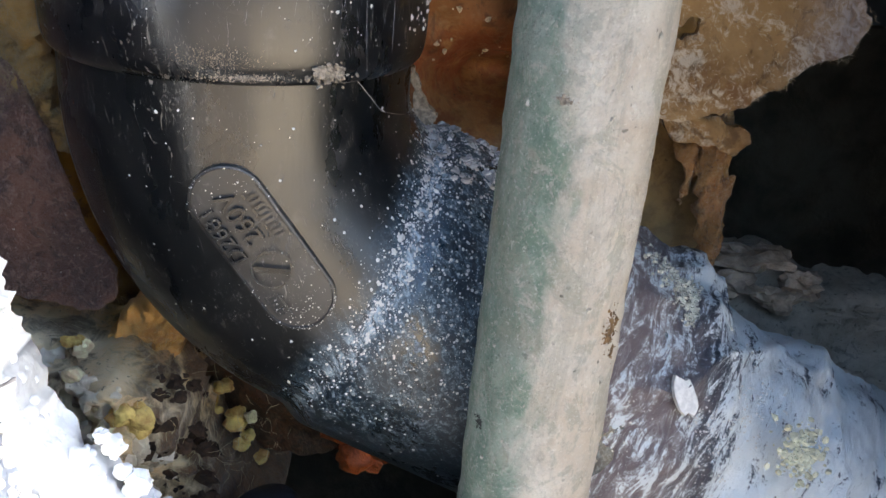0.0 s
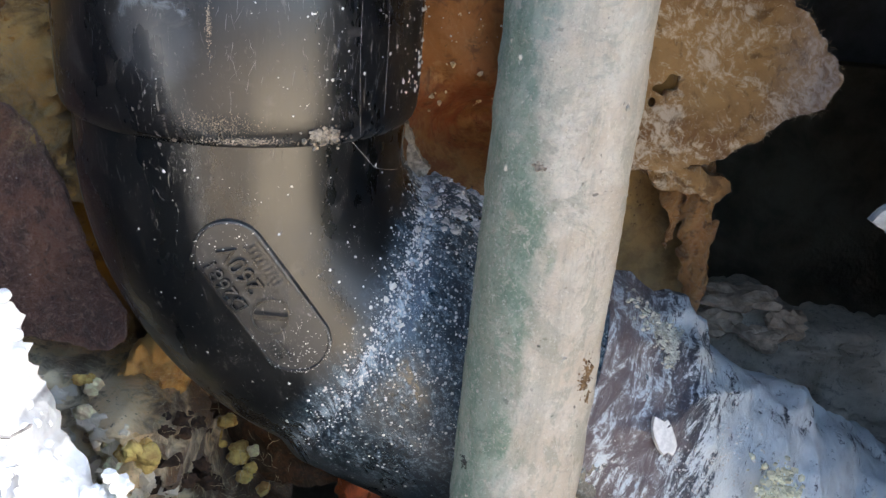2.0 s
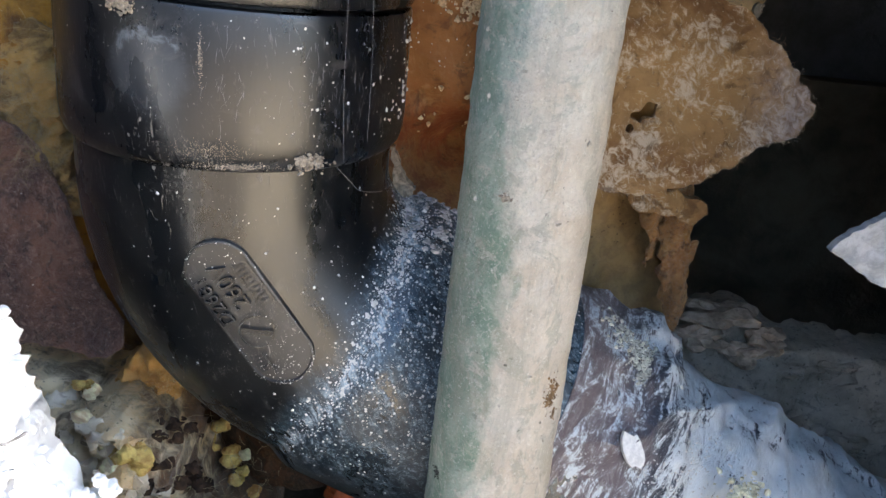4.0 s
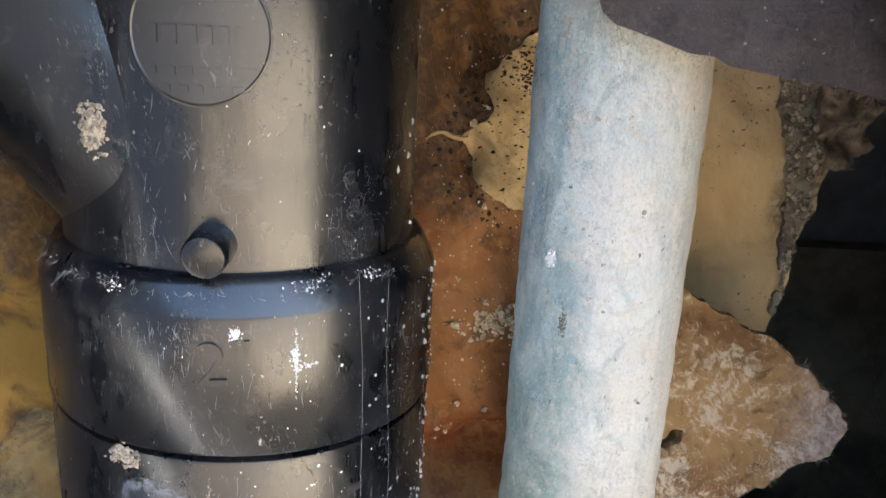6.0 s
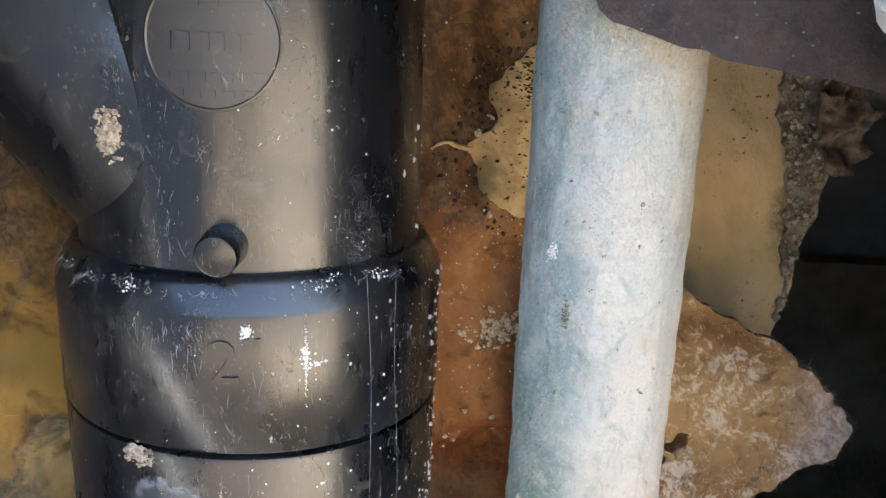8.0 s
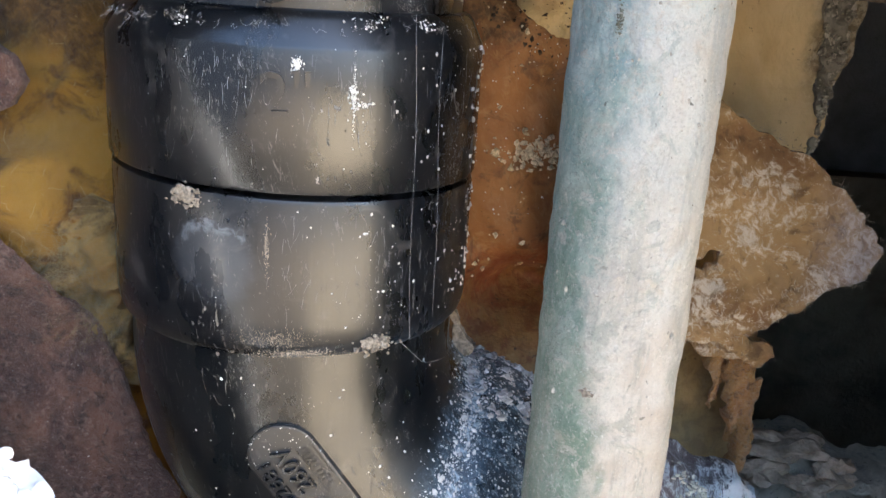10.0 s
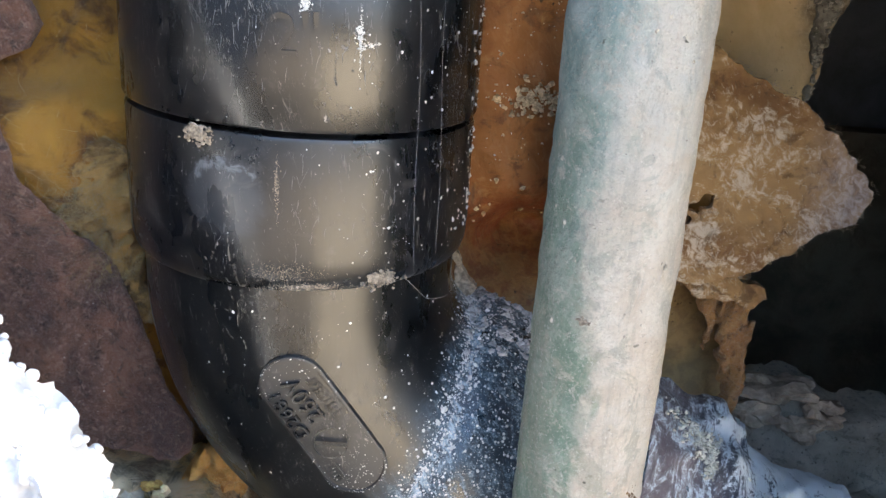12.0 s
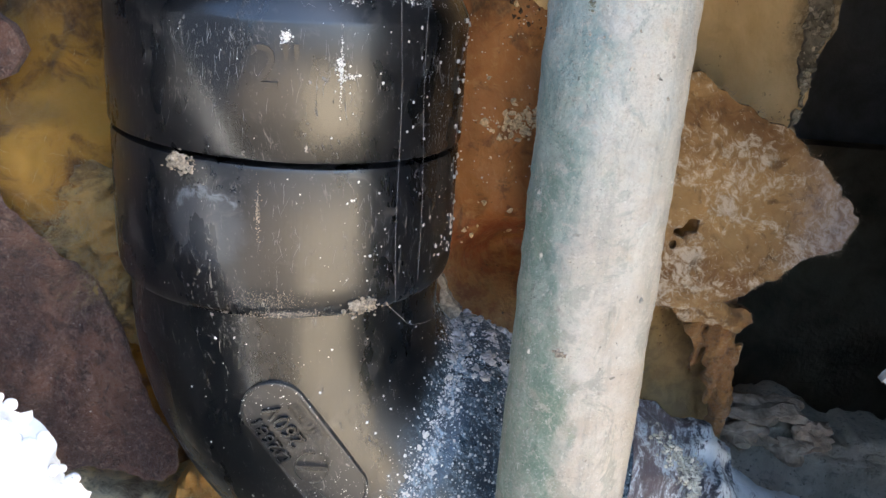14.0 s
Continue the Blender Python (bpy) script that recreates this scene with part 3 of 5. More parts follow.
tagged(part("pavement", paving, PAVING, None), "unseen pale slab added as a bright reflector outside the wall", "pavement", kind="structure")
# unseen wall, added to keep horizon sky out of the barrel's reflection
slab("added_wall_far", (-14.0, -18.4, -1.2), (30.0, -18.0, 3.2), FARWALL, "unseen dark wall added to block the bright horizon", "wall")
# unseen wall, added to reflect a dark blue band and hide the low sky
slab("added_wall_side", (-1.62, -6.0, -1.2), (-1.58, -0.085, 1.6), BLUEWALL, "unseen blue-grey side wall added for reflections in the fittings", "wall")


# ---- drain fittings ----
R_HUB, R_LOW, R_PIPE, R_BEND = 0.0365, 0.0361, 0.0320, 0.0335
Z0, BEND, TURN = 0.007, 0.044, radians(62)
D = Vector((0.876, 0.115, -0.469)).normalized()
H = Vector((D.x, D.y, 0)).normalized()


def bend_axis(s):
    """A point on the elbow's axis, s metres along it below the hub."""
    if s <= Z0:
        return Vector((0, 0, -s))
    a = (s - Z0) / BEND
    if a <= TURN:
        return H * BEND * (1 - math.cos(a)) + Vector((0, 0, -Z0 - BEND * math.sin(a)))
    end = H * BEND * (1 - math.cos(TURN)) + Vector((0, 0, -Z0 - BEND * math.sin(TURN)))
    way = H * math.sin(TURN) + Vector((0, 0, -math.cos(TURN)))
    return end + way * (s - Z0 - BEND * TURN)


AXIS = np.array([bend_axis(0.001 * k) for k in range(-8, 200)])


def bend_gap(p):
    return float(np.sqrt(((AXIS - np.array(p)) ** 2).sum(1).min()))


def bend_front(x, z, r):
    """The y of the elbow's near side, at radius r."""
    near, far = -0.08, 0.0
    for _ in range(24):
        mid = (near + far) / 2
        if bend_gap(Vector((x, mid, z))) > r:
            near = mid
        else:
            far = mid
    return far


def on_hub(u, z, r):
    """A point on an upright cylinder: u metres round from the side that faces the opening."""
    a = u / R_HUB
    return Vector((r * math.sin(a), -r * math.cos(a), z))


elbow = thing("drain_elbow", (0, 0, 0), "black plastic drain elbow, glossy, spattered with white dust", "pipe fitting")
bm = lathe([(0.030, 0.0285), (0.0352, 0.0290), (0.0359, 0.0287), (R_LOW, 0.0280), (R_LOW, 0.0060), (R_LOW - 0.0002, 0.0025), (0.0353, 0.0006),
            (0.0343, -0.0006), (0.0336, -0.0010), (0.030, -0.0012)], 128)
for v in bm.verts:
    if v.co.z > 0.02:
        v.co.z -= 0.029 * v.co.x
part("socket", bm, ABS_WIPED, elbow)
count = 76
pts = [bend_axis(0.0012 * k - 0.002) for k in range(count)]
part("bend", tube(pts, [R_BEND] * count, 128), ABS_BEND, elbow)


def hub_r(s):
    """The elbow's outer radius: it widens into the outlet hub."""
    t = max(0.0, min(1.0, (s - 0.0535) / 0.0075))
    return R_BEND + 0.0026 * t * t * (3 - 2 * t)


start = 0.0012 * (count - 8)
lower = [bend_axis(0.0535 + 0.0008 * k) for k in range(80)]
part("outlet_hub", tube(lower, [hub_r(0.0535 + 0.0008 * k) + 0.00003 for k in range(80)], 128), ABS_BEND, elbow)


def pad(a, b, r, rise, step=0.0007):
    """A raised pad with round ends on the elbow."""
    a, b = Vector(a), Vector(b)
    bm = bmesh.new()
    way = (b - a).normalized()
    across = Vector((way.y, -way.x))
    ring0 = []
    rings = []
    n = 48
    for lvl, (scale, up) in enumerate(((1.0, -0.0006), (0.985, rise * 0.9), (0.93, rise), (0.90, rise * 0.55), (0.6, rise * 0.55), (0.3, rise * 0.55))):
        ring = []
        for k in range(n):
            t = 2 * math.pi * k / n
            c, s = math.cos(t), math.sin(t)
            mid = a if s > 0 else b
            along = -way * abs(s) if s > 0 else way * abs(s)
            if lvl > 3:
                mid = (a + b) / 2 + (mid - (a + b) / 2) * (0.8 if lvl == 4 else 0.5)
            q = mid + (across * c + along) * r * scale
            ring.append(bm.verts.new((q.x, bend_front(q.x, q.y, R_BEND + up), q.y)))
        rings.append(ring)
    for p, q in zip(rings, rings[1:]):
        for k in range(n):
            bm.faces.new((p[k], p[(k + 1) % n], q[(k + 1) % n], q[k]))
    bm.faces.new(rings[-1])
    return bm


PAD_A, PAD_B = (0.0046, -0.0210), (0.0168, -0.0385)
badge_pad = part("maker_pad", pad(PAD_A, PAD_B, 0.0067, 0.0011), ABS_MATT, elbow, "raised capsule-shaped pad with moulded marks")


def glyphs(text, size, place, deep=0.0002, res=3):
    """Text as a mesh; place(u, v, h) lays its points out."""
    cu = bpy.data.curves.new("text", "FONT")
    cu.body, cu.size, cu.extrude, cu.resolution_u = text, size, deep, res
    cu.align_x, cu.align_y = "CENTER", "CENTER"
    ob = bpy.data.objects.new("text", cu)
    scene.collection.objects.link(ob)
    got = bpy.data.meshes.new_from_object(ob.evaluated_get(bpy.context.evaluated_depsgraph_get()))
    bpy.data.objects.remove(ob)
    bm = bmesh.new()
    bm.from_mesh(got)
    bmesh.ops.subdivide_edges(bm, edges=[e for e in bm.edges if e.calc_length() > size * 0.2], cuts=2)
    for v in bm.verts:
        v.co = place(v.co.x, v.co.y, v.co.z)
    return bm


def on_pad(u, v, h, turn=0.0, shift=(0, 0)):
    """Lays marks along the pad's length."""
    a, b = Vector(PAD_A), Vector(PAD_B)
    way = (b - a).normalized()
    across = Vector((way.y, -way.x))
    q = (a + b) / 2 - way * (u + shift[0]) + across * (v + shift[1])
    return Vector((q.x, bend_front(q.x, q.y, R_BEND + 0.0006 + 0.00055 + h), q.y))


part("moulded_mark", glyphs("D2681", 0.0042, lambda u, v, h: on_pad(u, v, h, shift=(0.0060, 0.0040)), 0.0004), ABS_DUSTY, badge_pad)
part("moulded_mark", glyphs("260V", 0.0050, lambda u, v, h: on_pad(u, v, h, shift=(0.0072, -0.0004)), 0.0004), ABS_DUSTY, badge_pad)
bm = bmesh.new()
for k in range(28):
    a0, a1 = 2 * math.pi * k / 28, 2 * math.pi * (k + 1) / 28
    q = [on_pad(r * math.cos(a), r * math.sin(a), 0.0002, shift=(-0.0036, 0.0006)) for r, a in ((0.0036, a0), (0.0036, a1), (0.0033, a1), (0.0033, a0))]
    bm.faces.new([bm.verts.new(p) for p in q])
part("date_ring", bm, ABS_DUSTY, badge_pad)
bm = bmesh.new()
q = [on_pad(u, v, 0.0005, shift=(-0.0036, 0.0006)) for u, v in ((-0.0024, -0.0024), (-0.0016, -0.0028), (0.0024, 0.0022), (0.0014, 0.0026))]
bm.faces.new([bm.verts.new(p) for p in q])
part("date_arrow", bm, ABS_DUSTY, badge_pad)
bm = bmesh.new()
for v0, u0, u1 in ((-0.0030, -0.001, 0.0105), (-0.0056, 0.000, 0.0105), (0.0050, -0.0120, -0.0075), (0.0026, -0.0135, -0.0080)):
    q = [on_pad(u, v, 0.0002) for u, v in ((u0, v0), (u1, v0), (u1, v0 - 0.0003), (u0, v0 - 0.0003))]
    bm.faces.new([bm.verts.new(p) for p in q])
for k in range(9):
    u0 = 0.0008 + 0.00105 * k
    q = [on_pad(u, v, 0.0002) for u, v in ((u0, -0.0036), (u0 + 0.0005, -0.0036), (u0 + 0.0005, -0.0050), (u0, -0.0050))]
    bm.faces.new([bm.verts.new(p) for p in q])
for k in range(5):
    u0 = -0.0120 + 0.0009 * k
    q = [on_pad(u, v, 0.0002) for u, v in ((u0, 0.0032), (u0 + 0.0004, 0.0032), (u0 + 0.0004, 0.0045), (u0, 0.0045))]
    bm.faces.new([bm.verts.new(p) for p in q])
part("moulded_line", bm, ABS_DUSTY, badge_pad)

wye = thing("drain_wye", (0, 0, 0.030), "black plastic drain branch fitting, dusty, standing in the elbow", "pipe fitting")
bm = lathe([(0.0302, 0.0295), (0.0352, 0.0297), (0.0362, 0.0300), (R_HUB, 0.0306), (R_HUB, 0.0536), (0.0363, 0.0543), (0.0353, 0.0563),
            (0.0343, 0.0583), (0.0335, 0.0594), (0.0326, 0.0598), (0.0308, 0.0599)], 128)
for v in bm.verts:
    if v.co.z < 0.04:
        v.co.z -= 0.029 * v.co.x
part("socket", bm, ABS_DUSTY, wye)
part("barrel", lathe([(R_PIPE, 0.058), (R_PIPE, 0.10), (R_PIPE, 0.15), (R_PIPE, 0.30)], 128), ABS, wye)
BR = Vector((-0.70, 0.05, 0.714)).normalized()
part("branch", tube([Vector((0, 0.001, 0.073)) + BR * 0.01 * k for k in range(24)], [R_PIPE] * 24, 96), ABS, wye)
part("inner_pipe", lathe([(0.0301, 0.015), (0.0301, 0.045)], 64), ABS, wye)

# raised round mark, peg and size mark
bm = bmesh.new()
rings = []
for scale, up in ((1.0, -0.0003), (0.985, 0.0006), (0.95, 0.0007), (0.93, 0.00045), (0.6, 0.00045), (0.3, 0.00045)):
    ring = []
    for k in range(56):
        a = 2 * math.pi * k / 56
        u, v = 0.0107 * scale * math.cos(a) + 0.0016, 0.0107 * scale * math.sin(a) + 0.0963
        r = R_PIPE + up
        ring.append(bm.verts.new((r * math.sin(u / R_PIPE), -r * math.cos(u / R_PIPE), v)))
    rings.append(ring)
for p, q in zip(rings, rings[1:]):
    for k in range(56):
        bm.faces.new((p[k], p[(k + 1) % 56], q[(k + 1) % 56], q[k]))
bm.faces.new(rings[-1])
disc = part("round_mark", bm, ABS_MATT, wye, "raised round moulded mark")
rnd = random.Random(5)
bm = bmesh.new()
for row, (v, tall, wide) in enumerate(((0.1015, 0.0022, 0.0030), (0.0950, 0.0026, 0.0068), (0.0905, 0.0012, 0.0075), (0.0880, 0.0010, 0.0055))):
    u = -wide
    while u < wide:
        w = rnd.uniform(0.0008, 0.0019)
        low, top = [], []
        for du, dv in ((0, 0), (w, 0), (w, tall), (0, tall)):
            a = (0.0016 + u + du) / R_PIPE
            for ring, r in ((low, R_PIPE + 0.0003), (top, R_PIPE + (0.00085 if row < 2 else 0.00062))):
                ring.append(bm.verts.new((r * math.sin(a), -r * math.cos(a), v + dv)))
        bm.faces.new(top)
        for k in range(4):
            bm.faces.new((low[k], low[(k + 1) % 4], top[(k + 1) % 4], top[k]))
        u += w + rnd.uniform(0.0008, 0.0013)
tagged(part("moulded_writing", bm, ABS_MATT, disc), kind="stuff")
PEG = Vector((0.0027, -R_PIPE + 0.001, 0.0645))
part("peg", tube([PEG + Vector((0.0003, -1, -0.05)) * d for d in (0, 0.003, 0.0062, 0.0067, 0.0068)], [0.0037, 0.0036, 0.0035, 0.0032, 0.0029], 40), ABS_DUSTY, wye,
     "short round moulding stub")


def on_socket(u, v, h):
    return on_hub(u + 0.0051, v + 0.0460, R_HUB + 0.00012 + h)


part("size_mark", glyphs('2"', 0.0105, on_socket, 0.00042), ABS_DUSTY, wye)

# ---- wrapped run ----
wrap = thing("wrapped_drain_pipe", bend_axis(0.10), "drain pipe wrapped in dusty creased plastic film, sloping away", "pipe")
n = 150


def crease(p, i, a):
    s = i / n
    fold = 0.0016 * fbm((p.x * 0.6 + p.z * 0.7, p.y * 0.5, p.z - p.x * 0.6), 120, 4, 2.0)
    ridge = 0.0012 * abs(fbm(p, 60, 3, 7.0)) + 0.0009 * math.sin(i * 0.33 + 3 * math.sin(a) + 2 * fbm(p, 40, 3, 1.0))
    pleat = 0.0026 * (1 - abs(math.sin(2.5 * a + 0.045 * i + 1.6 * fbm(p, 35, 3, 4.0)))) ** 4
    tuck = 0.0022 * (1 - abs(math.sin(0.085 * i + 0.8 * math.cos(a) + 0.9 * fbm(p, 45, 3, 8.0)))) ** 5
    return (0.8 * fold + 0.8 * ridge + 0.9 * pleat + 1.0 * tuck) * min(1, i / 10)


lo = start + 0.020
pts = [bend_axis(lo + 0.001 * k) for k in range(n)]
rad = [R_BEND + 0.0030 + 0.0012 * math.exp(-((k - 22) / 7) ** 2) - (0.0045 / (1 + math.exp(-(k - 33) / 2.0))) for k in range(n)]
part("film_wrap", tube(pts, rad, 160, rough=crease), FILM, wrap, "creased plastic film caked with white dust", smooth=60)

# ---- thin upright pipe ----
thin = thing("copper_pipe", (0.059, -0.043, -0.2), "thin copper pipe, green-blue patina under cream dust", "pipe")
pts = [Vector((0.0608 + 0.0086 * z, -0.0413 + 0.0081 * z, z)) for z in np.linspace(-0.2, 0.3, 640)]
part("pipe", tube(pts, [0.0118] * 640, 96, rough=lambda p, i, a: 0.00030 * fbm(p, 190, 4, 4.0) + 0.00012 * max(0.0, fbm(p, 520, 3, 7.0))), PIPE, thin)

# ---- torn board and insulation ----
def back_depth(x, z):
    y = np.interp(x, [-0.12, -0.04, 0.045, 0.06, 0.095, 0.131], [0.030, 0.034, 0.037, 0.042, 0.053, 0.058])
    y += 0.012 * math.exp(-((x - 0.0415) / 0.006) ** 2 - ((z - 0.090) / 0.011) ** 2) + 0.008 * math.exp(-((x - 0.043) / 0.004) ** 2 - ((z - 0.066) / 0.006) ** 2)
    y += 0.035 * math.exp(-((x - 0.101) / 0.008) ** 2 - ((z + 0.008) / 0.008) ** 2)
    y += 0.026 * math.exp(-((x - 0.052) / 0.014) ** 2 - ((z + 0.014) / 0.009) ** 2)
    return float(y) + 0.004 * fbm((x, 0, z), 28, 4, 5.0) + 0.0009 * fbm((x, 0, z), 160, 4, 6.0)


EDGE = [(-0.10, -0.12), (0.07, -0.12), (0.118, -0.10), (0.123, -0.056), (0.118, -0.040), (0.114, -0.027), (0.116, -0.014), (0.121, 0.006),
        (0.1245, 0.020), (0.128, 0.040), (0.132, 0.053), (0.132, 0.067), (0.139, 0.075), (0.139, 0.084), (0.134, 0.095), (0.13, 0.16), (-0.10, 0.16)]
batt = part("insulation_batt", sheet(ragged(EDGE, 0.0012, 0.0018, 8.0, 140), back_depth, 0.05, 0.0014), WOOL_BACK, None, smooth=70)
tagged(batt, "browned glass wool batt stained with resin behind the pipes", "insulation")


def flap_depth(x, z):
    return 0.020 + 0.06 * (x - 0.09) + 0.10 * max(0, z - 0.02) + 0.002 * fbm((x, 0, z), 50, 4, 2.0) + 0.0006 * fbm((x, 0, z), 260, 3, 2.0)


FLAP = [(0.060, 0.040), (0.075, 0.046), (0.0905, 0.043), (0.101, 0.037), (0.114, 0.031), (0.124, 0.022), (0.1335, 0.0118), (0.1295, 0.004),
        (0.121, 0.001), (0.115, -0.005), (0.107, -0.010), (0.093, -0.0135), (0.078, -0.013), (0.060, -0.008)]
gap = [Vector((0.0925 + 0.0030 * math.cos(a) * (1 + 0.3 * math.sin(3 * a)) - 0.0008 * math.sin(a), 0.0070 + 0.0014 * math.sin(a) * (1 + 0.4 * math.cos(5 * a)) + 0.0020 * math.cos(a))) for a in np.linspace(0, 6.2, 28)]
gap_low = [Vector((0.0890 + 0.0010 * math.cos(a), 0.0028 + 0.0012 * math.sin(a))) for a in np.linspace(0, 6.0, 10)]
board = part("torn_board", sheet(ragged(FLAP, 0.0008, 0.0010, 2.0, 260), flap_depth, 0.0022, 0.0006, [gap, gap_low]), KRAFT, None, smooth=70)
tagged(board, "torn brown fibre board scrap with a hole, dusted white", "board")


def left_depth(x, z):
    y = 0.022 - 0.034 * math.exp(-((z - 0.018) / 0.030) ** 2) - 0.012 * math.exp(-((z + 0.065) / 0.02) ** 2) + 0.012 * max(0.0, (x + 0.05) / 0.02)
    return y + 0.009 * fbm((x, 0, z), 34, 5, 15.0) + 0.0012 * fbm((x, 0, z), 150, 4, 6.0)


LEFT = [(-0.12, -0.10), (-0.035, -0.098), (-0.028, -0.06), (-0.034, -0.03), (-0.034, 0.02), (-0.036, 0.055), (-0.036, 0.16), (-0.12, 0.16)]
wool = part("insulation_wad", sheet(ragged(LEFT, 0.0012, 0.003, 3.0, 90), left_depth, 0.03, 0.0013), WOOL, None, smooth=70)
tagged(wool, "yellow fluffy glass wool packed beside the drain fitting", "insulation")


def low_depth(x, z):
    y = -0.006 - 0.010 * math.exp(-(((x + 0.022) / 0.012) ** 2 + ((z + 0.080) / 0.016) ** 2)) + 0.9 * max(0.0, x + 0.014)
    return y + 0.011 * fbm((x, 0, z), 55, 5, 12.0) + 0.0036 * fbm((x, 0, z), 150, 5, 6.0)


LOW = [(-0.12, -0.17), (0.010, -0.17), (0.004, -0.125), (-0.006, -0.112), (-0.011, -0.100), (-0.0125, -0.090), (-0.012, -0.080), (-0.016, -0.072), (-0.026, -0.070), (-0.05, -0.066), (-0.12, -0.06)]
rest = part("insulation_scrap", sheet(ragged(LOW, 0.0012, 0.003, 6.0, 90), low_depth, 0.03, 0.0012), WOOL_DIRTY, None, smooth=70)
tagged(rest, "dirty crumbling glass wool heaped under the elbow", "insulation")


# ---- paper flaps ----
def felt_depth(x, z):
    return -0.007 - 0.010 * max(0, min(1, (z + 0.01) / 0.035)) - 0.15 * max(0, -0.045 - x) + 0.0036 * fbm((x * 1.3, 0, z * 0.7), 50, 4, 1.0) + 0.0005 * fbm((x, 0, z), 300, 3, 1.0)


FELT = [(-0.062, 0.040), (-0.0575, 0.025), (-0.054, 0.008), (-0.047, -0.002), (-0.042, -0.009), (-0.0365, -0.021), (-0.031, -0.038), (-0.0245, -0.048),
        (-0.0245, -0.054), (-0.029, -0.0575), (-0.038, -0.058), (-0.047, -0.056), (-0.075, -0.060), (-0.10, -0.02), (-0.10, 0.035)]
felt = part("paper_flap", sheet(ragged(FELT, 0.0008, 0.0007, 5.0, 160), felt_depth, 0.0016, 0.001), BROWN, None, smooth=70)
tagged(felt, "dark brown fuzzy paper flap hanging beside the elbow", "paper")
KNOB = [(-0.080, 0.055), (-0.060, 0.0505), (-0.0545, 0.047), (-0.052, 0.042), (-0.0545, 0.037), (-0.062, 0.034), (-0.080, 0.033)]
knob = part("paper_flap", sheet(ragged(KNOB, 0.0008, 0.0006, 7.0, 160), lambda x, z: -0.010 + 0.001 * fbm((x, 0, z), 90, 3, 1.0), 0.003, 0.001), BROWN, None, smooth=70)
tagged(knob, "small dark brown paper lobe over yellow wool", "paper")


def top_depth(x, z):
    return -0.0575 - 0.10 * max(0, x - 0.06) + 0.02 * (z - 0.095) + 0.0012 * fbm((x, 0, z), 60, 4, 1.0) + 0.0003 * fbm((x, 0, z), 400, 3, 1.0)


TOP = [(0.050, 0.125), (0.054, 0.107), (0.056, 0.103), (0.059, 0.101), (0.066, 0.0992), (0.074, 0.0973), (0.083, 0.0958), (0.090, 0.0945), (0.110, 0.092), (0.14, 0.095), (0.14, 0.15), (0.05, 0.15)]
lid = part("paper_flap", sheet(ragged(TOP, 0.0007, 0.0006, 9.0, 200), top_depth, 0.0014, 0.001), PURPLE, None, smooth=70)
tagged(lid, "grey-brown paper flap drooping over the copper pipe", "paper")


# ---- mortar ledge ----
def ledge_depth(x, z):
    t = min(0.5, max(0.0, (z + 0.085) / 0.03))
    return 0.056 + 0.02 * t + 0.006 * fbm((x, 0, z), 50, 5, 3.0) + 0.0012 * fbm((x, 0, z), 300, 4, 3.0)


LEDGE = [(0.100, -0.20), (0.300, -0.20), (0.300, -0.080), (0.177, -0.073), (0.161, -0.0720), (0.151, -0.0670), (0.138, -0.0645), (0.127, -0.0680), (0.110, -0.072)]
ledge = part("mortar_ledge", sheet(ragged(LEDGE, 0.0012, 0.0018, 4.0, 120), ledge_depth, 0.022, 0.0014), MORTAR, None, smooth=60)
tagged(ledge, "grey crumbling mortar ledge at the foot of the cavity", "mortar")

# ---- dust, crumbs and threads on the fittings ----
FRONT = Vector((H.y, -H.x, 0))


def bend_skin(s, turn, r=R_BEND):
    """A point of the elbow's skin and its normal: s along the axis, turn round it from the near side towards the inner side."""
    p = bend_axis(s)
    t = (bend_axis(s + 0.0005) - bend_axis(s - 0.0005)).normalized()
    u = FRONT.cross(t)
    if u.z < 0 and u.x < 0:
        u = -u
    n = FRONT * math.cos(turn) + u * math.sin(turn)
    return p + n * r, n


rnd = random.Random(11)
bm = bmesh.new()
made = 0
while made < 9000:
    s, turn = rnd.uniform(0.004, 0.104), radians(rnd.uniform(-45, 115))
    p, nrm = bend_skin(s, turn, hub_r(s) + 0.00004)
    d = 0.876 * p.x + 0.115 * p.y - 0.469 * p.z - 0.0432
    keep = 0.9 * math.exp(-(d / 0.0018) ** 2) + (0.34 * math.exp(-d / 0.030) if d > 0 else 0.30 * math.exp(-(d / 0.0042) ** 2) + 0.006)
    keep *= max(0.07, min(1.0, (p.z + 0.074) / 0.030))
    if rnd.random() > keep:
        continue
    fleck(bm, p, nrm, 0.00006 + 0.00034 * rnd.random() ** 5, rnd, 0.35)
    made += 1
tagged(part("dust_spatter", bm, DUST, elbow, "white paint and plaster spatter", tidy=False), kind="stuff")
bm = bmesh.new()
for k in range(170):
    s, turn = rnd.uniform(0.050, 0.062), radians(rnd.uniform(0, 95))
    p, nrm = bend_skin(s, turn, hub_r(s))
    if abs(0.876 * p.x + 0.115 * p.y - 0.469 * p.z - 0.0432) > 0.0028:
        continue
    lump(bm, p, 0.00012 + 0.00055 * rnd.random() ** 3, k * 1.3, 2, (0.8, 0.45, 1.3), 0.8)
tagged(part("plaster_dab_spread", bm, DUST, elbow, "white plaster dabs"), kind="stuff")


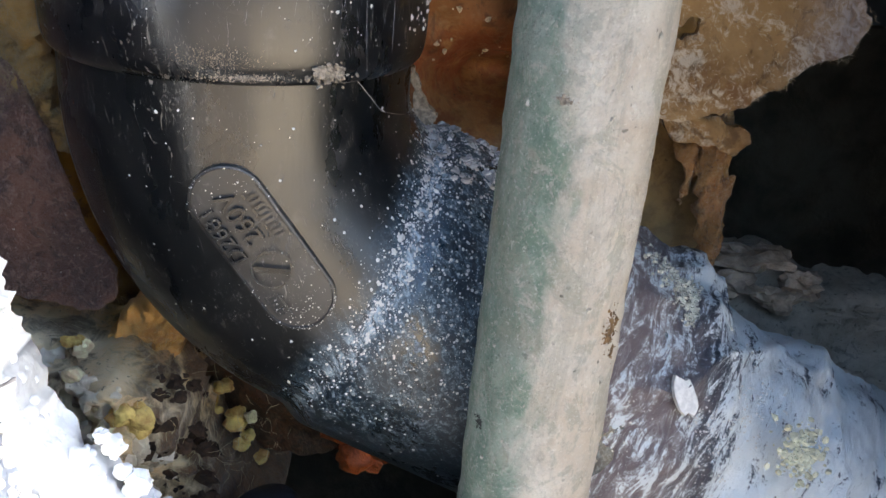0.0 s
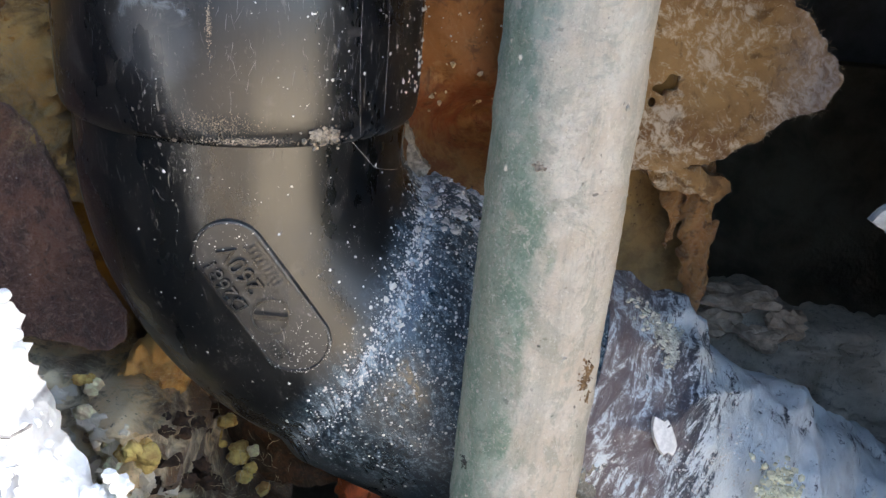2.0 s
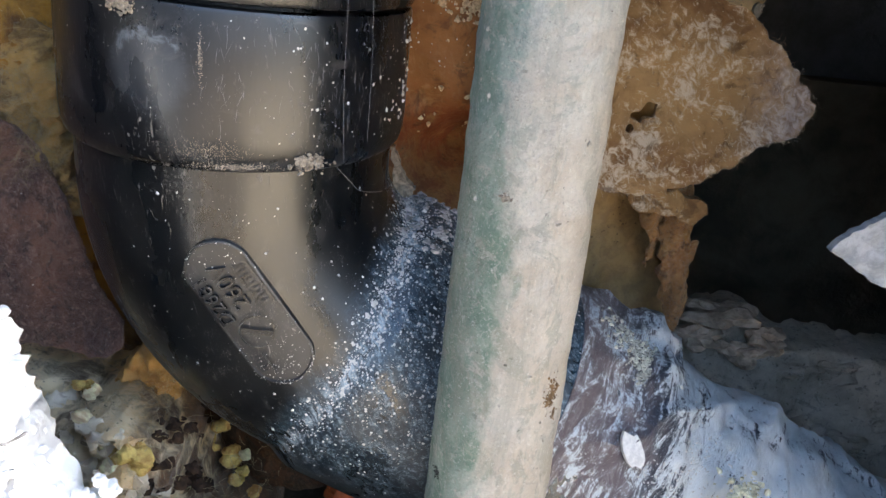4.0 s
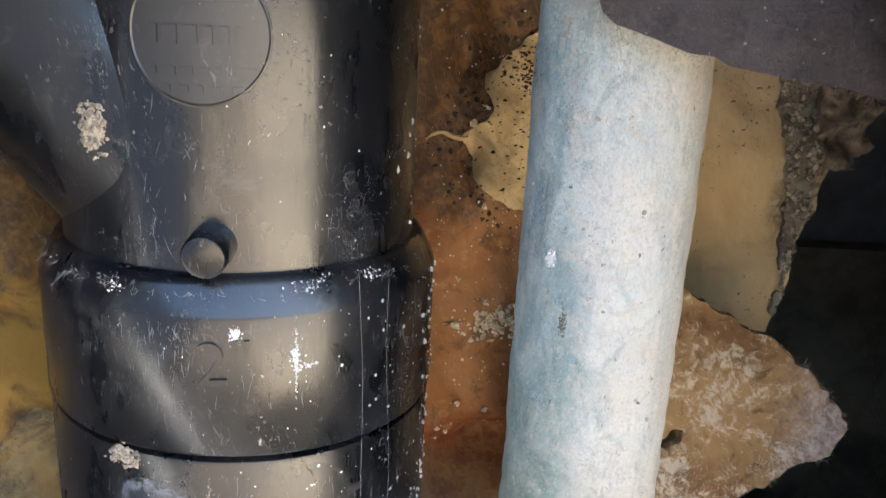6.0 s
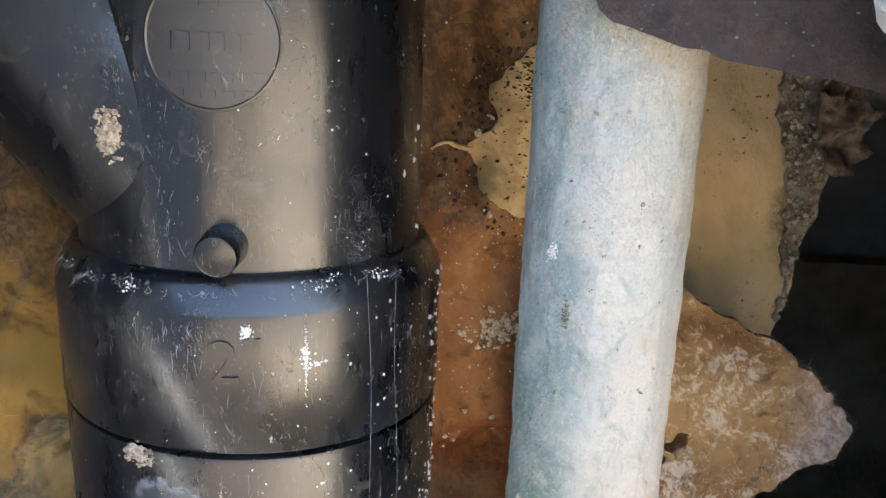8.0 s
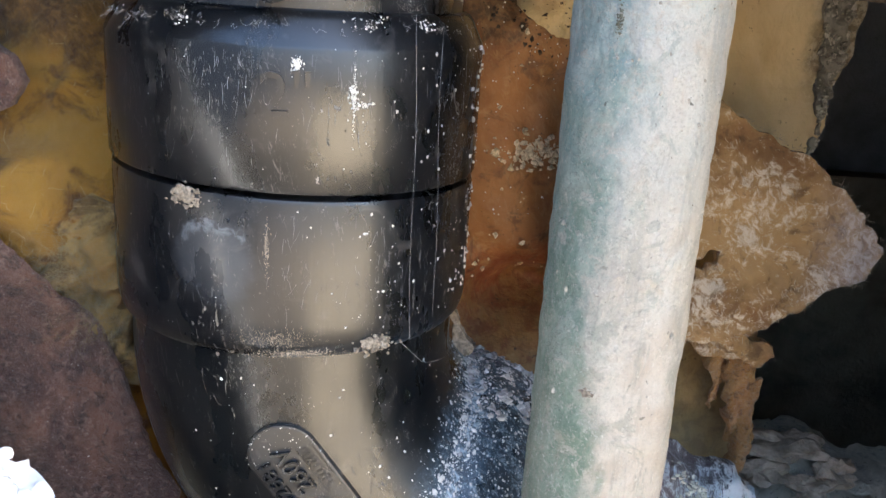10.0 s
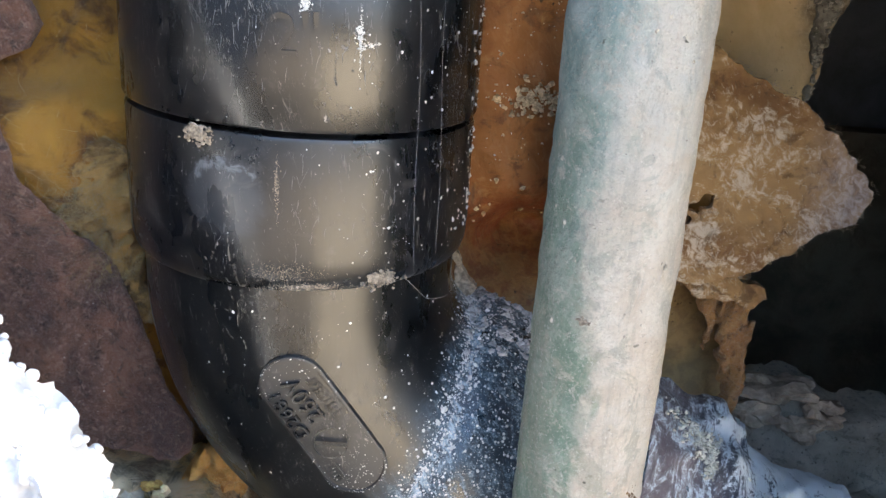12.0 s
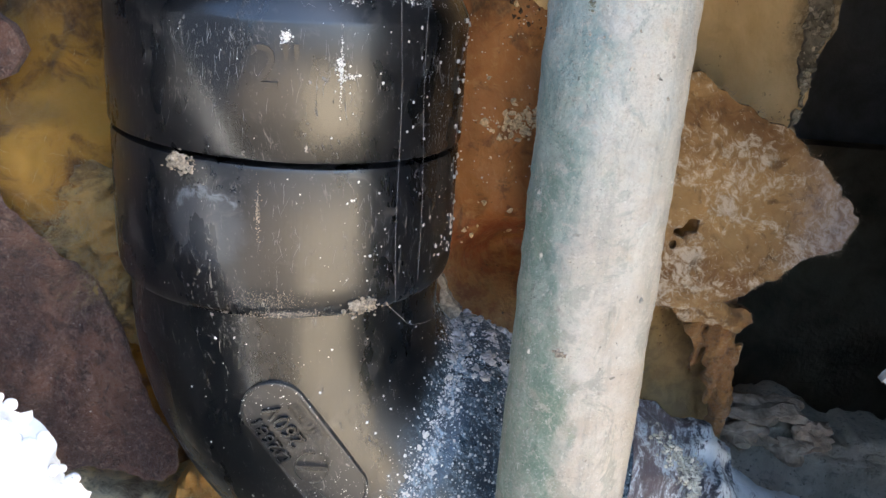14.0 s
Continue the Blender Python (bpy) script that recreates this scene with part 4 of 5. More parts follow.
def socket_dust(owner, r, z0, z1, count, seed, spread=(20, 88)):
    rr = random.Random(seed)
    b = bmesh.new()
    for _ in range(count):
        a = radians(spread[0] + (spread[1] - spread[0]) * rr.random() ** 0.7)
        z = rr.uniform(z0, z1)
        nn = Vector((math.sin(a), -math.cos(a), 0))
        fleck(b, nn * (r + 0.00002) + Vector((0, 0, z)), nn, 0.0001 + 0.00035 * rr.random() ** 3, rr, 0.35)
    for _ in range(count // 2):
        a = radians(rr.gauss(80, 7))
        z = z0 + (z1 - z0) * rr.random()
        nn = Vector((math.sin(a), -math.cos(a), 0))
        lump(b, nn * r + Vector((0, 0, z)), 0.00012 + 0.00045 * rr.random() ** 4, rr.random() * 50, 1, (1, 0.8, 1.3), 0.9)
    for _ in range(count // 3):
        a = radians(rr.uniform(-70, 60))
        z = rr.uniform(z0, z1)
        nn = Vector((math.sin(a), -math.cos(a), 0))
        fleck(b, nn * (r + 0.00002) + Vector((0, 0, z)), nn, 0.00008 + 0.00018 * rr.random() ** 2, rr, 0.3)
    return tagged(part("dust_specks", b, DUST, owner, "white dust specks", tidy=False), kind="stuff")


socket_dust(elbow, R_LOW, 0.003, 0.027, 90, 21)
socket_dust(wye, R_HUB, 0.031, 0.054, 70, 22)
socket_dust(wye, R_PIPE, 0.060, 0.120, 45, 23)


SCUFF = plain("pale_scuff", (0.19, 0.19, 0.195), 0.85, 0.3, 900, 0.0)


def scuffs(owner, r, z0, z1, count, seed):
    """Short pale scratches on an upright round wall, most of them in loose patches."""
    rr = random.Random(seed)
    b = bmesh.new()
    spots = [(rr.uniform(-70, 60), rr.uniform(z0, z1)) for _ in range(9)]
    for _ in range(count):
        if rr.random() < 0.6:
            a0, zc = rr.choice(spots)
            a, z = a0 + rr.gauss(0, 5), zc + rr.gauss(0, 0.0028)
        else:
            a, z = rr.uniform(-85, 75), rr.uniform(z0, z1)
        lean, length, wide = rr.gauss(0.06, 0.22), 0.00015 + 0.0017 * rr.random() ** 3, rr.uniform(0.00002, 0.00006)
        row = []
        for k in (-1, 0, 1):
            q = math.sin(lean) * length * k / r + 0.004 * rr.uniform(-1, 1)
            zz = max(z0, min(z1, z + math.cos(lean) * length * k))
            w = wide * (1.0 if k == 0 else 0.4) / r
            row.append([b.verts.new(((r + 0.00003) * math.sin(radians(a) + q + e * w), -(r + 0.00003) * math.cos(radians(a) + q + e * w), zz)) for e in (-1, 1)])
        for p, q in zip(row, row[1:]):
            b.faces.new((p[0], p[1], q[1], q[0]))
    return tagged(part("scuff_spread", b, SCUFF, owner, "short pale scratches", tidy=False), kind="stuff")


scuffs(elbow, R_LOW, 0.004, 0.026, 420, 121)
scuffs(wye, R_HUB, 0.034, 0.053, 420, 122)
scuffs(wye, R_PIPE, 0.061, 0.118, 300, 123)


def clod(name, spots, material, owner, label, seed):
    """A crust of joined small lumps."""
    b = bmesh.new()
    for k, (p, size, squash) in enumerate(spots):
        lump(b, p, size, seed + k * 2.7, 1, squash, 1.0)
    return part(name, b, material, owner, label, smooth=25)


def cluster(centre, normal, wide, high, count, size, seed):
    rr = random.Random(seed)
    n0 = Vector(normal).normalized()
    s0 = n0.orthogonal().normalized() if abs(n0.z) > 0.9 else Vector((0, 0, 1)).cross(n0).normalized()
    o0 = n0.cross(s0)
    return [(Vector(centre) + s0 * wide * rr.gauss(0, 0.4) + o0 * high * rr.gauss(0, 0.4) - n0 * size * 0.12, size * (0.10 + 0.40 * rr.random() ** 2.5), (1, 0.8, 0.9)) for _ in range(int(count * 9))]


b = bmesh.new()
rc = random.Random(71)
for k in range(420):
    s, turn = rc.uniform(0.050, 0.088), radians(rc.gauss(84, 14))
    p, nrm = bend_skin(s, turn, hub_r(s))
    lump(b, p, 0.00025 + 0.0011 * rc.random() ** 3, k * 1.9, 1, (1, 1, 0.8), 0.8)
tagged(part("hub_crust", b, plain("grey_plaster_crust", (0.46, 0.44, 0.42), 0.95, 0.35, 700, 0.0004), elbow, "grey plaster crumbs along the top of the hub", smooth=40), kind="stuff")
spur = [(0.0335, -0.0030), (0.0350, -0.0065), (0.0375, -0.0100), (0.0405, -0.0135), (0.0380, -0.0160), (0.0345, -0.0150)]
o = sheet(ragged([Vector(p) for p in spur], 0.0005, 0.0012, 5.5, 300), lambda x, z: 0.006 + 0.0016 * fbm((x, 0, z), 180, 4, 3.0), 0.003, 0.0005)
part("mortar_spur", o, CRUMB, elbow, "thin tan mortar spur behind the shoulder", smooth=60)

clod("rim_clod", cluster((0.0208, -0.0298, 0.0013), (0.57, -0.82, 0), 0.0042, 0.0019, 26, 0.0012, 31), CRUMB, elbow, "tan mortar clod", 4.0)
clod("rim_crust", cluster((0.008, -0.0352, 0.0008), (0.22, -0.97, 0), 0.0095, 0.0008, 90, 0.00032, 32), CRUMB, elbow, "thin tan crust along the rim", 9.0)
clod("rim_smear", cluster((0.004, -0.0362, 0.0035), (0.11, -0.99, 0), 0.0085, 0.0022, 150, 0.00018, 43), CRUMB, elbow, "pinkish dust smear above the rim", 12.0)
clod("joint_clod", cluster((-0.0125, -0.0342, 0.0280), (-0.35, -0.94, 0), 0.0034, 0.0020, 24, 0.0011, 33), CRUMB, elbow, "tan mortar clod", 14.0)
clod("barrel_clod", cluster((-0.0158, -0.0299, 0.0815), (-0.1, -0.99, 0), 0.0026, 0.0044, 30, 0.0013, 34), CRUMB, wye, "grey-tan mortar clod", 17.0)
clod("barrel_dab", cluster((0.0098, -0.0301, 0.0822), (0.3, -0.95, 0), 0.0019, 0.0022, 18, 0.0011, 35), DUST, wye, "white plaster dab", 21.0)
clod("barrel_dab", cluster((0.0158, -0.0273, 0.0795), (0.5, -0.86, 0), 0.0016, 0.0010, 10, 0.0009, 36), DUST, wye, "white plaster dab", 23.0)
clod("socket_dab", cluster((0.0158, -0.0329, 0.0465), (0.43, -0.9, 0), 0.0008, 0.0036, 18, 0.00055, 37), DUST, wye, "white plaster streak", 25.0)
clod("socket_dab", cluster((0.0172, -0.0322, 0.0450), (0.46, -0.88, 0), 0.0018, 0.0005, 9, 0.00055, 38), DUST, wye, "white plaster dab", 27.0)
clod("socket_dab", cluster((0.0068, -0.0359, 0.0512), (0.19, -0.98, 0), 0.0011, 0.0017, 14, 0.00055, 39), DUST, wye, "white plaster dab", 29.0)
clod("socket_streak", cluster((0.0158, -0.0329, 0.0460), (0.43, -0.9, 0), 0.00025, 0.0075, 44, 0.00028, 45), DUST, wye, "thin white plaster run", 35.0)
clod("socket_streak", cluster((0.0020, -0.0361, 0.0200), (0.05, -0.99, 0), 0.0006, 0.0060, 30, 0.00028, 46), CRUMB, elbow, "thin tan smear", 37.0)
clod("chamfer_dust", cluster((0.022, -0.0262, 0.0578), (0.6, -0.7, 0.4), 0.0085, 0.0016, 60, 0.00050, 40), DUST, wye, "white dust on the shoulder", 31.0)
clod("chamfer_dust", cluster((-0.019, -0.0282, 0.0572), (-0.55, -0.75, 0.4), 0.0095, 0.0018, 70, 0.00050, 41), DUST, wye, "white dust on the shoulder", 33.0)

# threads of cobweb
bm = bmesh.new()
rr = random.Random(3)
for a0, top, low, r in ((43, 0.060, 0.001, 0.0369), (53, 0.057, 0.004, 0.0368)):
    pts = []
    for k in range(16):
        a = radians(a0 + 0.5 * math.sin(k * 0.5 + a0) + k * 0.2)
        pts.append(Vector((r * math.sin(a), -r * math.cos(a), top + (low - top) * k / 15)))
    strand(bm, pts, 0.000024)
pts = [bend_skin(0.001 + 0.0012 * k, radians(40 + 2.2 * k), R_BEND + 0.0003)[0] for k in range(14)]
strand(bm, pts, 0.00006)
for _ in range(110):
    a = radians(rr.gauss(46, 4))
    p = Vector((0.0328 * math.sin(a), -0.0328 * math.cos(a), 0.058 + 0.018 * rr.random() ** 1.5))
    pts, way = [p], Vector((rr.uniform(-0.5, 0.5), -0.2, rr.uniform(-1, 0.2))).normalized()
    for k in range(9):
        way = (way + 0.8 * Vector((rr.uniform(-1, 1), rr.uniform(-1, 1), rr.uniform(-1, 1)))).normalized()
        pts.append(pts[-1] + way * 0.0004)
    strand(bm, pts, 0.000010)
for _ in range(60):
    a = radians(rr.uniform(-75, 80))
    p = Vector((0.0352 * math.sin(a), -0.0352 * math.cos(a), 0.0572))
    pts = [p]
    for k in range(4):
        pts.append(pts[-1] + Vector((rr.uniform(-1, 1), rr.uniform(-0.6, 0.4), rr.uniform(-1, 1))) * 0.0009)
    strand(bm, pts, 0.000025)
web = part("cobweb", bm, WEB, None, tidy=False)
tagged(web, "thin grey cobweb threads across the black fittings", "cobweb", kind="stuff")


# ---- scabs on the wrapped run ----
def wrap_skin(s, turn, lift=0.0):
    return bend_skin(s, turn, R_BEND + 0.0042 + lift)


def flake(at, normal, wide, high, thick, seed, spin=0.0):
    """A broken flat chip."""
    rr = random.Random(seed)
    n0 = Vector(normal).normalized()
    s0 = Vector((0, 0, 1)).cross(n0).normalized()
    o0 = n0.cross(s0)
    s0, o0 = s0 * math.cos(spin) + o0 * math.sin(spin), o0 * math.cos(spin) - s0 * math.sin(spin)
    b = bmesh.new()
    count = 17
    tops, lows = [], []
    for k in range(count):
        a = 2 * math.pi * k / count
        q = Vector(at) + (s0 * math.cos(a) * wide + o0 * math.sin(a) * high) * rr.uniform(0.72, 1.12)
        tops.append(b.verts.new(q + n0 * thick * rr.uniform(0.7, 1.1)))
        lows.append(b.verts.new(q - n0 * thick * 0.3))
    mid = b.verts.new(Vector(at) + n0 * thick * 1.2)
    for k in range(count):
        j = (k + 1) % count
        b.faces.new((tops[k], tops[j], mid))
        b.faces.new((lows[k], lows[j], tops[j], tops[k]))
    b.faces.new(list(reversed(lows)))
    return b


chip_p = Vector((0.0924, -0.0221, -0.0589))
chip_n = (chip_p - Vector(AXIS[int(((AXIS - np.array(chip_p)) ** 2).sum(1).argmin())])).normalized()
chip = part("plaster_chip", flake(chip_p + chip_n * 0.0010, chip_n, 0.0027, 0.0043, 0.0008, 3, 0.25), DUST, None, smooth=30)
tagged(chip, "white broken plaster chip lying on the wrapped pipe", "debris")


def grit(name, centre, wide, high, count, size, material, label, seed, lift=0.0):
    """Loose grains that cling to the wrapped run near a point."""
    rr = random.Random(seed)
    b = bmesh.new()
    c = Vector(centre)
    k0 = int(((AXIS - np.array(c)) ** 2).sum(1).argmin())
    n0 = (c - Vector(AXIS[k0])).normalized()
    s0 = Vector((0, 0, 1)).cross(n0).normalized()
    o0 = n0.cross(s0)
    for k in range(count):
        q = c + s0 * wide * rr.gauss(0, 0.5) + o0 * high * rr.gauss(0, 0.5)
        i = int(((AXIS - np.array(q)) ** 2).sum(1).argmin())
        out = (q - Vector(AXIS[i])).normalized()
        lump(b, Vector(AXIS[i]) + out * ((c - Vector(AXIS[k0])).length + lift), size * (0.35 + rr.random() ** 2), seed + k, 1, (1, 1, 1), 0.8)
    ob = part(name, b, material, None)
    return tagged(ob, label, "debris", kind="stuff")


grit("mortar_grit", (0.0968, -0.0050, -0.0460), 0.0052, 0.0115, 950, 0.00042, plain("yellow_grey_grit", (0.54, 0.52, 0.43), 0.9, 0.35, 500, 0.0003), "yellowish mortar grit caked on the wrapped pipe", 51)
grit("mortar_grit", (0.1228, -0.0175, -0.0735), 0.0055, 0.0050, 300, 0.0006, plain("yellow_grit", (0.60, 0.58, 0.42), 0.9, 0.3, 400, 0.0003), "pale yellow mortar crumbs caked on the wrapped pipe", 52)
grit("dust_grains", (0.1000, -0.0200, -0.0650), 0.0200, 0.0140, 700, 0.00022, DUST, "white dust grains on the wrapped pipe", 53)

# ---- loose bits ----
hard = thing("plaster_flake", (0.125, -0.026, -0.008), "pale pointed plaster flake at the cavity's side", "debris")
spike = [(0.1225, -0.0073), (0.1260, -0.0035), (0.1320, 0.0005), (0.150, 0.003), (0.150, -0.018), (0.1330, -0.0135), (0.1285, -0.0108)]
part("flake", sheet(ragged(spike, 0.0006, 0.0006, 3.0, 300), lambda x, z: -0.0255 + 0.0008 * fbm((x, 0, z), 200, 3, 1.0), 0.0022, 0.0006), plain("grey_plaster", (0.42, 0.43, 0.44), 0.9, 0.25, 300, 0.0005), hard, smooth=50)
YELLOW = plain("yellow_wool_chunk", (0.92, 0.50, 0.16), 0.95, 0.40, 260, 0.0014)
PALECH = plain("pale_wool_chunk", (0.90, 0.68, 0.42), 0.95, 0.3, 300, 0.0008)
ORANGE = plain("orange_resin", (0.55, 0.12, 0.03), 0.45, 0.4, 200, 0.0006)
rr = random.Random(77)
for x, y, z, size, m in ((-0.0065, 0.020, -0.100, 0.0042, YELLOW), (-0.0110, 0.021, -0.098, 0.0030, YELLOW), (-0.0095, 0.022, -0.092, 0.0030, YELLOW), (-0.0040, 0.020, -0.107, 0.0032, YELLOW),
                         (-0.0150, 0.018, -0.101, 0.0024, YELLOW), (-0.0130, 0.019, -0.093, 0.0018, PALECH), (-0.0020, 0.019, -0.099, 0.0020, PALECH), (0.0010, 0.018, -0.110, 0.0026, YELLOW),
                         (-0.0190, -0.018, -0.0770, 0.0050, YELLOW), (-0.0225, -0.016, -0.0835, 0.0045, PALECH), (-0.0280, -0.014, -0.0760, 0.0050, PALECH), (-0.0330, -0.013, -0.0700, 0.0030, PALECH)):
    b = bmesh.new()
    for k in range(4):
        lump(b, (x + rr.uniform(-1, 1) * size * 0.5, y + rr.uniform(-1, 1) * size * 0.4, z + rr.uniform(-1, 1) * size * 0.6), size * rr.uniform(0.4, 0.7), rr.random() * 90, 3, (1, 0.8, 0.8), 0.4)
    tagged(part("insulation_crumb", b, m, None, smooth=75), "torn crumb of yellow glass wool under the elbow", "insulation", "crumbs under the elbow")
rq = random.Random(5)
for k in range(6):
    x, z = rq.uniform(-0.044, -0.004), rq.uniform(-0.108, -0.064)
    if x > -0.012 and z > -0.085:
        continue
    b = bmesh.new()
    size = rq.uniform(0.0010, 0.0024)
    y = low_depth(x, z)
    for j in range(3):
        lump(b, (x + rq.uniform(-1, 1) * size * 0.6, y - size * 0.2 + rq.uniform(-1, 1) * size * 0.3, z + rq.uniform(-1, 1) * size * 0.6), size * rq.uniform(0.5, 0.8), rq.random() * 90, 3, (1, 0.4, 1), 0.7)
    tagged(part("insulation_crumb", b, (YELLOW, PALECH, YELLOW)[k % 3], None, smooth=50), "torn crumb of yellow glass wool under the elbow", "insulation", "crumbs under the elbow")
for x, y, z, size in ((0.0265, 0.014, -0.1145, 0.0050), (0.0330, 0.016, -0.1130, 0.0042), (0.0205, 0.016, -0.108, 0.0036), (0.016, 0.018, -0.100, 0.0034), (0.0400, 0.018, -0.1150, 0.0035)):
    b = bmesh.new()
    lump(b, (x, y + 0.012, z), size, rr.random() * 90, 3, (1.2, 0.7, 0.9), 0.6)
    tagged(part("resin_lump", b, ORANGE, None, smooth=50), "orange-red resin lump in the dirty wool", "debris", "resin lumps")
hose = thing("rubber_hose", (0.004, -0.010, -0.16), "dark blue-black rubber hose end under the elbow", "hose")
part("hose", tube([Vector((0.006, -0.004, -0.1065)), Vector((0.0062, -0.004, -0.107)), Vector((0.0066, -0.004, -0.109)), Vector((0.008, -0.003, -0.125)), Vector((0.010, 0.0, -0.17))],
                  [0.004, 0.0070, 0.0085, 0.0092, 0.0092], 48), plain("blue_black_rubber", (0.02, 0.024, 0.032), 0.5, 0.3, 200, 0.0003), hose)

# golden fluff between the flap and the elbow
def fluff_depth(x, z):
    bulge = math.exp(-(((x + 0.0210) / 0.008) ** 2 + ((z + 0.068) / 0.008) ** 2))
    return 0.006 - 0.007 * bulge + 0.0060 * fbm((x, 0, z), 120, 5, 4.0) + 0.0020 * fbm((x, 0, z), 420, 5, 2.0)


FLUFF = [(-0.0315, -0.0720), (-0.0255, -0.0600), (-0.0195, -0.0570), (-0.0120, -0.0660), (-0.0165, -0.0740), (-0.0220, -0.0785), (-0.0280, -0.0765)]
b = sheet(ragged(FLUFF, 0.0006, 0.0024, 21.0, 210), fluff_depth, 0.006, 0.0007)
fluff = part("wool_fluff", b, fibre_wool("golden_wool", (0.90, 0.56, 0.19), (0.76, 0.40, 0.10), (0.46, 0.19, 0.04), 0.5), None, smooth=75)
tagged(fluff, "golden fluffy glass wool between paper flap and elbow", "insulation")
b = bmesh.new()
rf = random.Random(811)
hairs(b, [(x, fluff_depth(x, z), z) for x, z in ((rf.uniform(-0.029, -0.014), rf.uniform(-0.077, -0.060)) for _ in range(500))], rf, 0.0030, 0.000018, (0, -0.6, 0), 0.8)
tagged(part("fluff_fuzz", b, plain("golden_fibre", (0.85, 0.60, 0.26), 0.7, 0.2, 300, 0.0), fluff, "loose golden fibres", tidy=False), kind="stuff")
# pale fluff torn open on the heap, dark brown lumps beside it
b = bmesh.new()
c = bmesh.new()
for k in range(230):
    x, z = rf.uniform(-0.046, -0.006), rf.uniform(-0.112, -0.070)
    y = low_depth(x, z)
    if x < -0.018 + rf.gauss(0, 0.002):
        lump(b, (x, y + 0.0006, z), 0.0006 + 0.0022 * rf.random() ** 2, k * 1.3, 2, (1.2, 0.7, 1.0), 0.9)
    else:
        lump(c, (x, y + 0.0004, z), 0.0004 + 0.0018 * rf.random() ** 2, k * 1.7, 2, (1.1, 0.7, 1.0), 0.9)
tagged(part("pale_fluff", b, fibre_wool("pale_grey_wool", (0.88, 0.80, 0.66), (0.80, 0.66, 0.42), (0.62, 0.52, 0.38), 0.5), rest, "pale torn fluff", smooth=60), kind="stuff")
tagged(part("dark_lumps", c, plain("brown_lump", (0.045, 0.024, 0.012), 0.9, 0.6, 300, 0.0006), rest, "dark brown lumps", smooth=60), kind="stuff")

# ---- crumbs on the batt, rubble on the ledge ----
b = bmesh.new()
rr = random.Random(13)
for k in range(260):
    x, z = 0.0525 + rr.gauss(0, 0.0045), 0.0255 + rr.gauss(0, 0.0020)
    if rr.random() < 0.25:
        x, z = rr.uniform(0.036, 0.062), rr.uniform(-0.01, 0.09)
    lump(b, (x, back_depth(x, z) - 0.0003, z), 0.00018 + 0.0009 * rr.random() ** 3, k, 1, (1, 0.8, 1), 1.1)
tagged(part("crumbs", b, plain("light_crumb", (0.66, 0.52, 0.34), 0.9, 0.35, 900, 0.0003), None), "tan crumbs caught on the browned wool", "debris", kind="stuff")
TAN_MORTAR = plain("tan_mortar", (0.40, 0.31, 0.23), 0.95, 0.4, 160, 0.0012)
for x, y, z, size, q in ((0.137, 0.066, -0.060, 0.0075, (1.3, 0.8, 0.45)), (0.150, 0.062, -0.067, 0.0060, (1, 0.8, 0.8)), (0.129, 0.060, -0.066, 0.0060, (1.2, 0.8, 0.6)), (0.142, 0.058, -0.070, 0.0050, (1, 0.8, 0.7)),
                         (0.162, 0.064, -0.075, 0.0060, (1.3, 0.8, 0.5)), (0.176, 0.066, -0.076, 0.0070, (1.2, 0.8, 0.5)), (0.165, 0.050, -0.092, 0.0055, (1, 0.8, 0.8)), (0.178, 0.052, -0.095, 0.0060, (1, 0.8, 0.7)),
                         (0.153, 0.050, -0.088, 0.0040, (1, 0.8, 0.8)), (0.190, 0.055, -0.088, 0.0050, (1, 0.8, 0.8))):
    b = bmesh.new()
    lump(b, (x, y, z - 0.0026), size, x * 900, 3, q, 0.8)
    tagged(part("mortar_lump", b, TAN_MORTAR if z > -0.072 and x < 0.157 else MORTAR, None, smooth=22), "grey broken mortar lump on the ledge", "debris", "rubble on the ledge")

# rolled edge of the torn board, curled scraps at the batt's edge
fold = [(0.090, -0.0125), (0.102, -0.0135), (0.112, -0.0165), (0.1155, -0.0195), (0.112, -0.0225), (0.104, -0.0215), (0.096, -0.0205)]
o = sheet(ragged([Vector(p) for p in fold], 0.0006, 0.0014, 2.6, 260), lambda x, z: 0.029 + 0.10 * abs(z + 0.018) + 0.0018 * fbm((x, 0, z), 150, 4, 3.0), 0.003, 0.0006)
tagged(part("torn_scrap", o, KRAFT, None, smooth=70), "folded fuzzy brown scrap under the torn board", "board")
curl = [(0.124, 0.0860), (0.131, 0.0855), (0.1355, 0.0835), (0.1395, 0.0822), (0.1350, 0.0790), (0.1360, 0.0755), (0.1385, 0.0722), (0.1355, 0.0700), (0.1345, 0.0668), (0.129, 0.0675), (0.1265, 0.066), (0.125, 0.075)]
o = sheet(ragged([Vector(p) for p in curl], 0.0006, 0.0012, 4.6, 300), lambda x, z: 0.046 + 0.0050 * fbm((x, 0, z), 130, 4, 3.0), 0.0022, 0.0007)
tagged(part("torn_scrap", o, plain("grey_brown_scrap", (0.16, 0.13, 0.10), 0.9, 0.5, 250, 0.0006), None, smooth=70), "curled grey-brown scrap at the wool's torn edge", "insulation")

# ---- marks on the thin pipe ----
def pipe_skin(x, z):
    cx, cy = 0.0608 + 0.0086 * z, -0.0413 + 0.0081 * z
    dx = max(-0.0116, min(0.0116, x - cx))
    return Vector((cx + dx, cy - math.sqrt(0.0118 ** 2 - dx ** 2), z)), Vector((dx, -math.sqrt(0.0118 ** 2 - dx ** 2), 0)).normalized()


